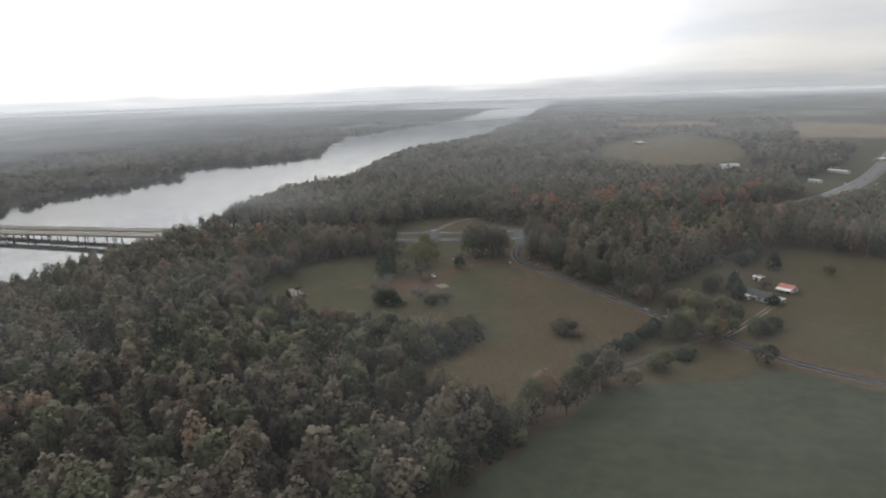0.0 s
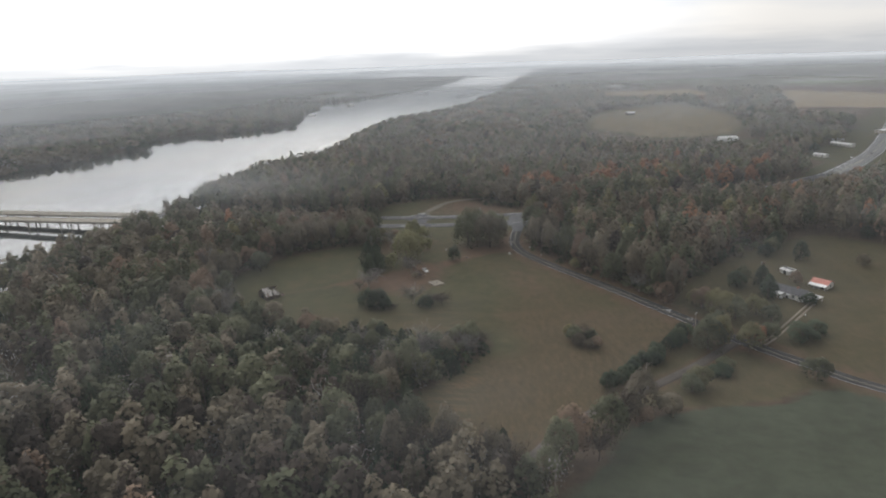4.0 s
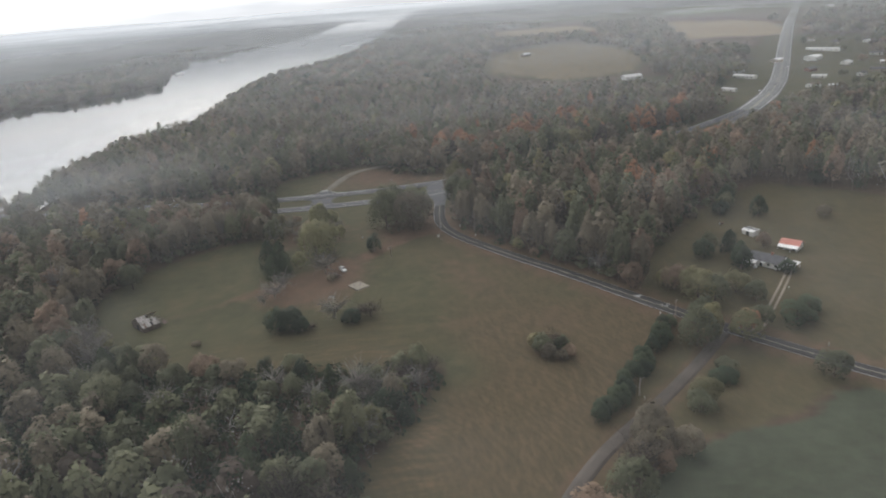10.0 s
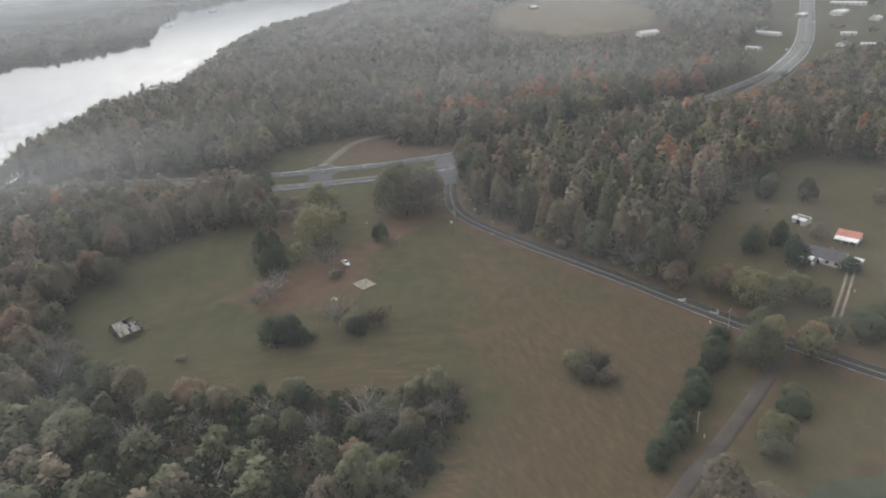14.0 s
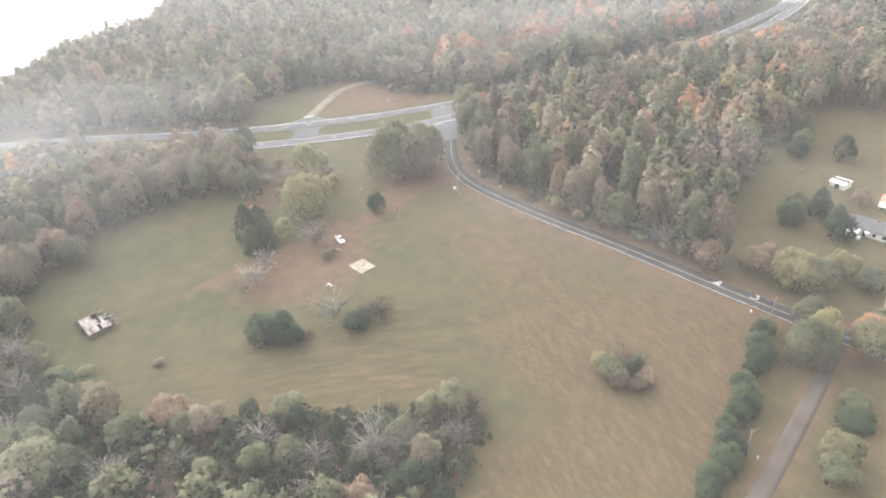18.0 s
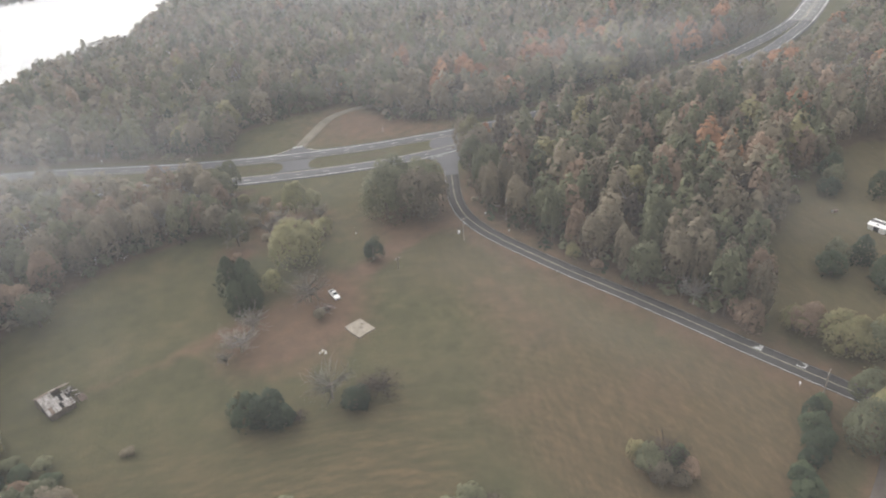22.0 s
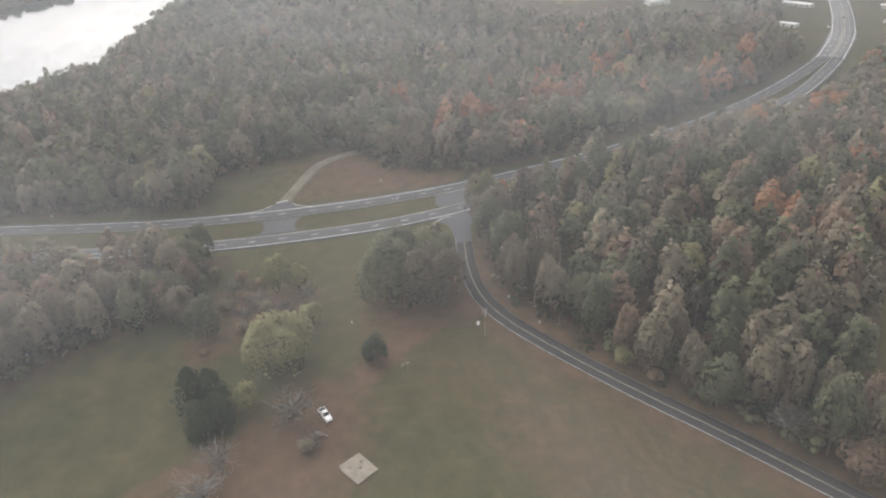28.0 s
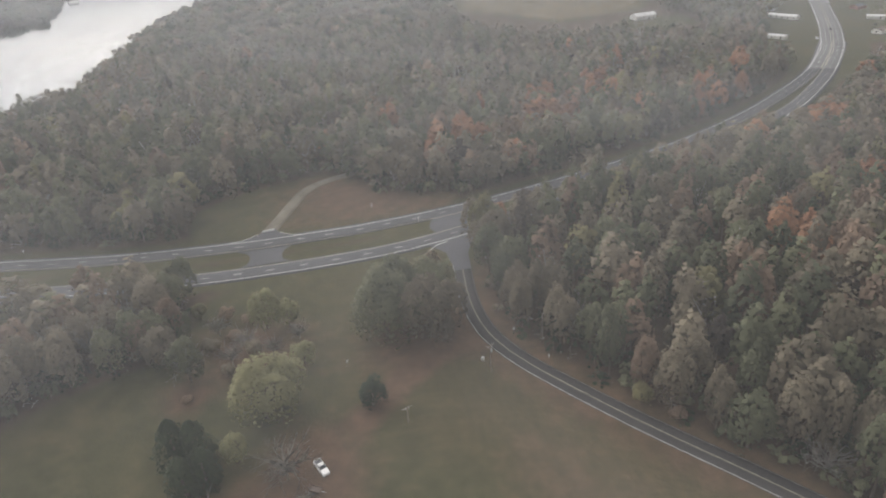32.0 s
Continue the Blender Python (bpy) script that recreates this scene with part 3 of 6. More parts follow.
def rod(a, b, r0, r1, sides=6, bm=None):
    bm = bm or bmesh.new()
    a, b = Vector(a), Vector(b)
    q = (b - a).to_track_quat("Z", "Y").to_matrix().to_4x4()
    bmesh.ops.create_cone(bm, cap_ends=True, segments=sides, radius1=r0, radius2=r1, depth=(b - a).length, matrix=Matrix.Translation((a + b) / 2) @ q)
    return bm


def slab_of(points, z0, z1, bm=None):
    """A prism over a flat outline."""
    bm = bm or bmesh.new()
    low, high = [bm.verts.new((x, y, z0)) for x, y in points], [bm.verts.new((x, y, z1)) for x, y in points]
    bm.faces.new(high)
    bm.faces.new(low[::-1])
    for i in range(len(points)):
        j = (i + 1) % len(points)
        bm.faces.new((low[i], low[j], high[j], high[i]))
    bmesh.ops.recalc_face_normals(bm, faces=bm.faces)
    return bm


def sheet(p, q, r, s, thick, bm=None):
    """A board or roof plane through four corners, with a thickness below it."""
    bm = bm or bmesh.new()
    p, q, r, s = (Vector(v) for v in (p, q, r, s))
    n = (q - p).cross(s - p).normalized() * thick
    top, low = [bm.verts.new(v) for v in (p, q, r, s)], [bm.verts.new(v - n) for v in (p, q, r, s)]
    bm.faces.new(top)
    bm.faces.new(low[::-1])
    for i in range(4):
        bm.faces.new((low[i], low[(i + 1) % 4], top[(i + 1) % 4], top[i]))
    bmesh.ops.recalc_face_normals(bm, faces=bm.faces)
    return bm


def curve_through(points, step=3.0):
    """Even steps along a smooth line through the points."""
    p = np.array(points, float)
    p = np.vstack([2 * p[0] - p[1], p, 2 * p[-1] - p[-2]])
    out = []
    for k in range(1, len(p) - 2):
        n = max(2, int(np.hypot(*(p[k + 1] - p[k])) / step))
        for t in np.arange(n) / n:
            a, b, c, d = p[k - 1], p[k], p[k + 1], p[k + 2]
            out.append(0.5 * (2 * b + (c - a) * t + (2 * a - 5 * b + 4 * c - d) * t * t + (3 * b - a - 3 * c + d) * t ** 3))
    out.append(p[-2])
    return np.array(out)


def normals_of(c):
    d = np.gradient(c, axis=0)
    d /= np.linalg.norm(d, axis=1)[:, None]
    return np.stack([d[:, 1], -d[:, 0]], 1)          # to the right of the way


def ribbon(name, line, left, right, lift, material, height=None, skirt=0.25, part_of=None, label="", step=3.0):
    """A strip along a line, from left to right of it, draped over the land, with turned-down edges."""
    c = line if isinstance(line, np.ndarray) else curve_through(line, step)
    n = normals_of(c)
    cols = np.linspace(left, right, 4)
    rows = []
    for k, o in enumerate([cols[0], *cols, cols[-1]]):
        xy = c + n * o
        z = (height(xy) if height else land(xy[:, 0], xy[:, 1])) + lift - (skirt if k in (0, 5) else 0)
        rows.append(np.column_stack([xy, z]))
    v = np.stack(rows, 1)
    m, w = v.shape[:2]
    i = (np.arange(m - 1)[:, None] * w + np.arange(w - 1)[None]).ravel()
    ob = new(name, mesh_of(name, v.reshape(-1, 3), np.stack([i, i + w, i + w + 1, i + 1][::-1], 1), [material]))
    if part_of is not None:
        ob.parent = part_of
    if label:
        ob["label"] = label
    return ob


# ---- ground, river, mist ----
def spaced(lo, hi, step, far_lo, far_hi, grow=1.16):
    """Even steps from lo to hi, then longer and longer ones out to the ends."""
    v, s, out = list(np.arange(lo, hi + step / 2, step)), step, []
    while v[-1] < far_hi:
        s *= grow
        v.append(v[-1] + s)
    s = step
    while v[0] > far_lo:
        s *= grow
        v.insert(0, v[0] - s)
    return np.array(v)


def grid(name, xs, ys, height, mats):
    gx, gy = np.meshgrid(xs, ys)
    gz = height(gx, gy)
    w = len(xs)
    i = (np.arange(len(ys) - 1)[:, None] * w + np.arange(w - 1)[None]).ravel()
    me = mesh_of(name, np.column_stack([gx.ravel(), gy.ravel(), gz.ravel()]), np.stack([i, i + 1, i + w + 1, i + w], 1), mats, flat=False)
    return me, gx.ravel(), gy.ravel()


me, gx, gy = grid("ground", spaced(-300, 440, 5, -5200, 5200), spaced(-260, 420, 5, -1500, 5200, 1.09), land, [GROUND])
ground = tagged(new("ground", me), "rolling autumn farmland with meadow, leaf litter and stubble", "ground", kind="structure")


def soft_cover(polys, reach=4.0):
    w = np.zeros(gx.shape)
    for dx, dy in ((0, 0), (reach, 0), (-reach, 0), (0, reach), (0, -reach)):
        hit = np.zeros(gx.shape, bool)
        for poly in polys:
            hit |= inside(poly, gx + dx, gy + dy)
        w += hit / 5
    return w


def around(x, y, rx, ry):
    return np.exp(-(((gx - x) / rx) ** 2 + ((gy - y) / ry) ** 2))


road_verge = np.maximum.reduce([ease(w + 6, w - 1, off_line(line, gx, gy)) for line, w in ((NORTHBOUND, 9), (SOUTHBOUND, 9), (HIGHWAY, 24), (LANE, 5))])
covers = {
    "meadow": np.maximum(soft_cover([MEADOW, YARD, VERGE, HILL_FIELD, ROADSIDE, HOUSE_LOT, PASTURE, TRACKSIDE]), road_verge * 0.8),
    "brown": soft_cover([MEADOW]) * np.clip(ease(-70, 120, gx) * 0.8 + ease(-10, -70, gy) * 0.6 - 0.95 * around(31, -74, 13, 14) - 0.55 * around(26, -46, 12, 24) - 0.6 * around(12, -4, 24, 16) - 0.4 * around(88, -26, 14, 14) - 0.5 * around(-70, 20, 40, 30), 0, 1)
    + 0.5 * soft_cover([YARD, TRACKSIDE]),
    "eastern": ease(5, 40, gx),
    "crop": soft_cover([CROP]),
    "clay": np.clip(0.95 * around(-16, 6, 20, 20) + 0.75 * around(-8, 26, 12, 14) + 0.8 * around(-43, 58, 7, 8) + 0.8 * around(-25, 77, 22, 20) + 0.7 * around(25, 70, 19, 16) + 0.6 * around(-34, 0, 14, 14) + 0.45 * around(18, 58, 14, 7) + 0.68 * soft_cover([VERGE]) * ease(-60, 20, gx)
                    + 0.65 * ease(8, 3, np.abs(off_line(LANE, gx, gy) - 4)) * ease(125, 90, gy) + 0.8 * around(30, 190, 22, 12) + 0.6 * ease(7, 2, off_line(TRACK_LINE, gx, gy))
                    + 0.85 * ease(6, 2, off_line([(4, 34), (14, 44), (26, 56), (40, 62)], gx, gy)) + 0.42 * around(44, 10, 12, 18) + 0.4 * around(54, -14, 13, 15) + 0.36 * around(34, -42, 16, 9) + 0.34 * around(76, -44, 16, 14) + 0.3 * around(96, -76, 12, 14) + 0.42 * ease(5, 1, off_line([(-80, -6), (-58, 2), (-38, 12), (-22, 14)], gx, gy)), 0, 1),
    "pale": soft_cover([PALE_FIELD], 20.0),
    "stubble": np.maximum(soft_cover([STUBBLE, WEST_STUBBLE]), 0.48 * soft_cover([HILL_FIELD], 12.0)),
}
for key, w in covers.items():
    ground.data.attributes.new(key, "FLOAT", "POINT").data.foreach_set("value", np.asarray(w, np.float32))

ys = spaced(-400, 1400, 20, -700, 5000, 1.12)
shore = np.stack([np.column_stack([table(FAR_SHORE, ys) - 18, ys]), np.column_stack([table(NEAR_SHORE, ys) + 12, ys])], 1)
i = np.arange(len(ys) - 1) * 2
water = new("water", mesh_of("water", np.concatenate([shore, np.full((len(ys), 2, 1), RIVER_Z)], 2).reshape(-1, 3), np.stack([i, i + 1, i + 3, i + 2], 1), [WATER]))
tagged(water, "calm grey river reflecting the pale sky", "river", kind="structure")


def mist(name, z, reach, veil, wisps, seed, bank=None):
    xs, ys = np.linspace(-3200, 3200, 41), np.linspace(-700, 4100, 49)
    me, _, _ = grid(name, xs, ys, lambda x, y: z + 4 * np.sin(x / 240.0 + seed) * np.cos(y / 310.0), [mist_and_haze_material(name, reach, veil, wisps, seed, bank)])
    return tagged(new(name, me), "thin sheet of pale mist and painted distance haze", "mist", kind="structure")


# two flat sheets carry the mist wisps and the painted distance haze
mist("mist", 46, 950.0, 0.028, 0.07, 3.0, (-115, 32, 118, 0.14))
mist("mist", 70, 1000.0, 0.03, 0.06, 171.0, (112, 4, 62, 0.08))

# glowing haze sheet closing the distance, brighter sunward, thinning upwards into low cloud streaks
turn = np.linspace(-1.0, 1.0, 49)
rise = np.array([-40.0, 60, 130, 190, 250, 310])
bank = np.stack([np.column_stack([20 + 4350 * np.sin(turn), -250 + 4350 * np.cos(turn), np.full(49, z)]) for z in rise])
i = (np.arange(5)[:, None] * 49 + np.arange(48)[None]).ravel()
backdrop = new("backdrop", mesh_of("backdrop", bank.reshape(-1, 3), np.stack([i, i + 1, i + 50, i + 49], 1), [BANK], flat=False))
tagged(backdrop, "self-glowing pale grey haze and low cloud along the horizon", "mist", kind="structure")


# ---- roads ----
def deck_height(xy):
    """The highway's level: on the land, and sloping over the river on its bridge."""
    z = np.maximum(land(xy[:, 0], xy[:, 1]), -1.5)
    over = ease(-200, -235, xy[:, 0])
    return z * (1 - over) + over * np.interp(-xy[:, 0], [235, 540, 700], [0.8, -3.2, -3.2])


def dashes(line, offset, parent, height, first=0.0, last=1e9, every=12.19, long=3.05, wide=0.2):
    c = curve_through(line, 1.0)
    s = np.concatenate([[0], np.cumsum(np.hypot(*np.diff(c, axis=0).T))])
    n = normals_of(c)
    me = None
    for at in np.arange(first, min(last, s[-1] - 5), every):
        k = int(np.searchsorted(s, at))
        xy = c[k] + n[k] * offset
        z = float(height(xy[None])[0]) + 0.13
        if me is None:
            bm = box(-long / 2, long / 2, -wide / 2, wide / 2, -0.01, 0.01)
            me = bpy.data.meshes.new("lane_dash")
            bm.to_mesh(me)
            bm.free()
            me.materials.append(PAINT)
        ob = new("lane_dash", me)
        ob.parent = parent
        ob.matrix_basis = pose(xy[0], xy[1], z, 0, 0, math.degrees(math.atan2(n[k][0], -n[k][1])))


def on_land(xy):
    return land(xy[:, 0], xy[:, 1])


north = tagged(ribbon("road_northbound", NORTHBOUND, -5.6, 4.6, 0.1, ASPHALT, deck_height), "grey two-lane highway carriageway with white lane lines", "road", kind="structure")
south = tagged(ribbon("road_southbound", SOUTHBOUND, -4.6, 5.6, 0.1, ASPHALT, deck_height), "grey two-lane highway carriageway beside a grass median", "road", kind="structure")
ribbon("edge_line", NORTHBOUND, -3.86, -3.56, 0.13, PAINT, deck_height, 0.01, north)
ribbon("edge_line", SOUTHBOUND, 3.56, 3.86, 0.13, PAINT, deck_height, 0.01, south)
ribbon("edge_line", NORTHBOUND, 3.58, 3.76, 0.13, YELLOW_PAINT, deck_height, 0.01, north)
ribbon("edge_line", SOUTHBOUND, -3.76, -3.58, 0.13, YELLOW_PAINT, deck_height, 0.01, south)
dashes(NORTHBOUND, 0, north, deck_height, 430)
dashes(SOUTHBOUND, 0, south, deck_height, 430)
wide = tagged(ribbon("road_highway", HIGHWAY, -9.0, 9.0, 0.11, OLD_ASPHALT, None, 0.3, step=8), "long straight pale grey five-lane highway", "road", kind="structure")
ribbon("edge_line", HIGHWAY, -7.9, -7.6, 0.15, PAINT, None, 0.01, wide, step=8)
ribbon("edge_line", HIGHWAY, 7.6, 7.9, 0.15, PAINT, None, 0.01, wide, step=8)
ribbon("centre_line", HIGHWAY, -1.0, -0.8, 0.15, YELLOW_PAINT, None, 0.01, wide, step=8)
ribbon("centre_line", HIGHWAY, 0.8, 1.0, 0.15, YELLOW_PAINT, None, 0.01, wide, step=8)
dashes(HIGHWAY, -4.3, wide, lambda xy: on_land(xy) + 0.02, 6, 420, wide=0.3)
dashes(HIGHWAY, 4.3, wide, lambda xy: on_land(xy) + 0.02, 6, 420, wide=0.3)
crossing = tagged(part("road_crossing", slab_of([(-31.5, 132.4), (-28.4, 134.0), (-27.2, 136.5), (-27.0, 140.5), (-28.2, 143.6), (-32, 146.3), (-11, 145.4), (-13.6, 143.0), (-14.8, 140),
                                                   (-14.8, 136), (-13.6, 133.8), (-11, 132.5)], -0.2, 0.104), ASPHALT), "worn asphalt crossing through the grass median", "road", kind="structure")
part("mouth", slab_of([(-33, 155.6), (-28, 157.4), (-24, 160), (-22.6, 163.5), (-17, 163.5), (-16.2, 160.5), (-14, 157.6), (-9.5, 154.4), (-20, 153.5)], -0.2, 0.104), ASPHALT, crossing)
for pts in ([(-36, 155.6), (-31, 156.4), (-27.4, 158.2), (-24.2, 160.6)], [(-15.6, 160.2), (-13.2, 157.6), (-10, 155.4), (-7, 154.3)]):
    ribbon("edge_line", pts, -0.12, 0.12, 0.13, PAINT, lambda xy: 0 * xy[:, 0], 0.01, crossing)
mouth = tagged(part("road_junction", slab_of([(40, 126), (66, 134), (66, 158), (50, 154), (46, 148), (44.5, 142), (46, 137), (42, 132)], -0.2, 0.12), ASPHALT), "asphalt junction of the side road and highway", "road", kind="structure")
part("throat", slab_of([(40.5, 127.4), (46, 119), (46.3, 104), (52, 104), (54, 116), (60, 130), (58, 134), (46, 134)], -0.2, 0.117), ASPHALT, mouth)
lane = tagged(ribbon("road_lane", LANE, -3.25, 3.25, 0.09, DARK_ASPHALT), "narrow dark country road with pale edge lines", "road", kind="structure")
ribbon("edge_line", LANE, 2.94, 3.06, 0.115, PAINT, None, 0.01, lane)
ribbon("edge_line", LANE, -3.02, -2.96, 0.115, WORN_PAINT, None, 0.01, lane)
ribbon("centre_line", LANE, -0.16, -0.07, 0.115, YELLOW_PAINT, None, 0.01, lane)
ribbon("centre_line", LANE, 0.07, 0.16, 0.115, OLD_YELLOW, None, 0.01, lane)
tagged(ribbon("road_track", TRACK_LINE, -2.2, 2.2, 0.06, TRACK), "worn grey farm track beside a hedge", "track", kind="structure")
drive = tagged(new("road_drive"), "pale two-rut gravel drive to the farmhouse", "drive", kind="structure")
ribbon("rut", DRIVE, -1.5, -0.6, 0.05, GRAVEL, None, 0.1, drive)
ribbon("rut", DRIVE, 0.6, 1.5, 0.05, GRAVEL, None, 0.1, drive)
tagged(ribbon("road_north_track", NORTH_TRACK, -3.0, 3.0, 0.06, GRASSY_GRAVEL), "pale gravel track leading into the woods", "track", kind="structure")


# ---- trees ----
rng = np.random.default_rng(11)


def crown_cloud(n, lobes, spread, lift=0.62, tall=0.38, cone=False, seed=0, dome=0.3):
    """Places and outward ways of n leaf clumps on a lumpy crown of radius 1 between height 0.25 and 1."""
    r = np.random.default_rng(seed)
    if cone:
        t = r.random(n) ** 0.9
        a = r.random(n) * 2 * np.pi
        w = (1 - t ** 2.2) ** 0.7 * (0.7 + 0.36 * r.random(n)) * (1 + 0.13 * np.sin(3 * a + seed) + 0.12 * np.sin(11 * t + 2 * a) + 0.1 * np.sin(17 * t - 5 * a + seed))
        p = np.column_stack([w * np.cos(a), w * np.sin(a), 0.04 + 0.96 * t])
        return p, np.column_stack([np.cos(a), np.sin(a), np.full(n, 0.5)])
    a = np.arange(lobes) * 2.4 + r.random(lobes)
    d = np.sqrt(np.linspace(0, 1, lobes)) * spread
    c = np.column_stack([d * np.cos(a) * r.uniform(0.82, 1.16), d * np.sin(a) * r.uniform(0.82, 1.16), lift + dome * (0.5 - d) + 0.3 * (r.random(lobes) - 0.55)])
    size = (0.22 + 0.32 * r.random(lobes)) * min(1.0, (13.0 / lobes) ** 0.2)
    k = r.integers(0, lobes, n * 5)
    way = r.normal(size=(n * 5, 3))
    way[:, 2] = np.abs(way[:, 2]) * np.where(r.random(n * 5) < 0.85, 1, -0.6)
    way /= np.linalg.norm(way, axis=1)[:, None]
    p = c[k] + way * size[k][:, None] * np.array([1, 1, tall / 0.45]) * (0.72 + 0.4 * r.random((n * 5, 1)))
    deep = np.zeros(len(p))
    for j in range(lobes):
        q = (p - c[j]) / (size[j] * np.array([1, 1, tall / 0.45]))
        deep += (np.linalg.norm(q, axis=1) < 0.8) & (k != j)
    keep = np.flatnonzero(deep == 0)[:n]
    return p[keep], way[keep]


def leaves(p, way, size, seed, scale=(1, 1, 1)):
    """A ragged four-cornered leaf clump at each place."""
    r = np.random.default_rng(seed)
    n = len(p)
    p, w = p * np.array(scale), way + r.normal(size=(n, 3)) * 0.24 + np.array([0, 0, 0.25])
    w /= np.linalg.norm(w, axis=1)[:, None]
    u = np.cross(w, r.normal(size=(n, 3)))
    u /= np.linalg.norm(u, axis=1)[:, None] + 1e-9
    v = np.cross(w, u)
    s = size * (0.5 + 1.0 * r.random((n, 1)))
    k = 0.55 + 0.6 * r.random((n, 4, 1))
    corners = np.stack([u * s, v * s, -u * s, -v * s], 1) * k
    bend = w[:, None] * (s[:, None] * np.array([0.0, -0.3, 0.0, -0.3])[None, :, None])
    return (p[:, None] + corners + bend).reshape(-1, 3)


def facing_of(p, way, scale, centre=0.42):
    """The soft normals of leaf clumps: out of their lobe and out of the whole crown."""
    out = (p - np.array([0, 0, centre])) * np.array(scale)
    out /= np.linalg.norm(out, axis=1)[:, None] + 1e-9
    f = 1.0 * way / (np.linalg.norm(way, axis=1)[:, None] + 1e-9) + 0.4 * out
    f += np.random.default_rng(len(p)).normal(size=f.shape) * 0.14
    f /= np.linalg.norm(f, axis=1)[:, None] + 1e-9
    return np.repeat(f, 4, axis=0)


def outward(v):
    """Plain outward normals, for trunks and twigs."""
    f = v * np.array([1, 1, 0.2]) + np.array([0, 0, 0.02])
    return f / (np.linalg.norm(f, axis=1)[:, None] + 1e-9)


def sticks(n, seed, fine=0.02):
    """A bare crown: crooked limbs that spread wide, branches and twigs, as thin strips."""
    r = np.random.default_rng(seed)
    out = []

    def strip(p, q, w0, w1):
        side = np.cross(q - p, r.normal(size=3))
        side /= np.linalg.norm(side) + 1e-9
        out.append([p - side * w0, p + side * w0, q + side * w1, q - side * w1])

    limbs = max(3, n // 9)
    for k in range(limbs):
        a = k * 2.4 + r.random()
        p = np.array([0.0, 0.0, 0.22 + 0.4 * r.random()])
        d = np.array([np.cos(a), np.sin(a), 0.25 + 0.45 * r.random()])
        length, w = 0.26 + 0.12 * r.random(), fine * 1.6
        for seg in range(3):
            d = d / np.linalg.norm(d)
            q = p + d * length
            strip(p, q, w, w * 0.7)
            for _ in range(2 if n > 30 else 1):
                e = d + r.normal(size=3) * np.array([0.6, 0.6, 0.35])
                e *= (0.16 + 0.16 * r.random()) / np.linalg.norm(e)
                b = p + (q - p) * (0.3 + 0.7 * r.random())
                strip(b, b + e, w * 0.5, w * 0.3)
                for _ in range(2 if n > 30 else 0):
                    g = e / np.linalg.norm(e) + r.normal(size=3) * 0.6
                    g *= (0.07 + 0.09 * r.random()) / np.linalg.norm(g)
                    strip(b + e * (0.5 + 0.5 * r.random()), b + e + g, w * 0.28, w * 0.16)
            p, w, length = q, w * 0.65, length * 0.85
            d = d + r.normal(size=3) * 0.25
    return np.array(out).reshape(-1, 3)


def trunk_strip():
    """A three-sided tapered trunk up to a height of 0.75."""
    a = np.arange(3) * 2.094
    low, top = np.column_stack([0.06 * np.cos(a), 0.06 * np.sin(a), 0 * a - 0.02]), np.column_stack([0.025 * np.cos(a), 0.025 * np.sin(a), 0 * a + 0.7])
    return np.concatenate([[low[i], low[(i + 1) % 3], top[(i + 1) % 3], top[i]] for i in range(3)])


KINDS = ["olive", "dun", "rust", "orange", "yellow", "evergreen", "twig", "bramble"]
SLOTS = [LEAF[k] for k in KINDS] + [BARK]


def species(x, y, r):
    """Which kind of tree grows where: weights by the stand, then chance."""
    n = len(x)
    w = np.tile(np.array([0.35, 0.43, 0.055, 0.004, 0.025, 0.05, 0.12, 0.04]), (n, 1))

    def stand(cx, cy, rx, ry, add):
        g = np.exp(-(((x - cx) / rx) ** 2 + ((y - cy) / ry) ** 2))[:, None]
        return g * np.array([*add, 0.0])

    w = w + stand(150, 232, 85, 42, [0.7, 0.45, 0.22, 0.2, 0.3, 0.1, 0]) + stand(175, 120, 70, 70, [0.35, 0.5, 0.18, 0.03, 0.08, 0.03, 0.05]) + stand(225, 120, 50, 60, [0.25, 0.45, 0.1, 0.1, 0.08, 0, 0])
    w = w + stand(-70, 230, 90, 60, [0.7, 0.5, 0.0, 0, 0.12, 0.25, 0]) + stand(-90, 110, 50, 40, [0.4, 0.4, 0.1, 0.0, 0.06, 0.15, 0.1])
    w = w + stand(-45, -95, 95, 36, [1.5, 0.1, 0.0, 0.0, 0.06, 1.5, 0.5]) + stand(-80, -160, 90, 60, [0.6, 0.5, 0.08, 0.0, 0.04, 0.3, 0.25])
    w = w + stand(90, 70, 40, 60, [0.4, 0.5, 0.08, 0.01, 0.06, 0.05, 0.12])
    w[:, 7] += 0.5 * ease(-90, -150, y)               # more leafless trees to the south
    c = np.cumsum(w / w.sum(1, keepdims=True), 1)
    return (r.random((n, 1)) > c).sum(1).clip(0, 7)


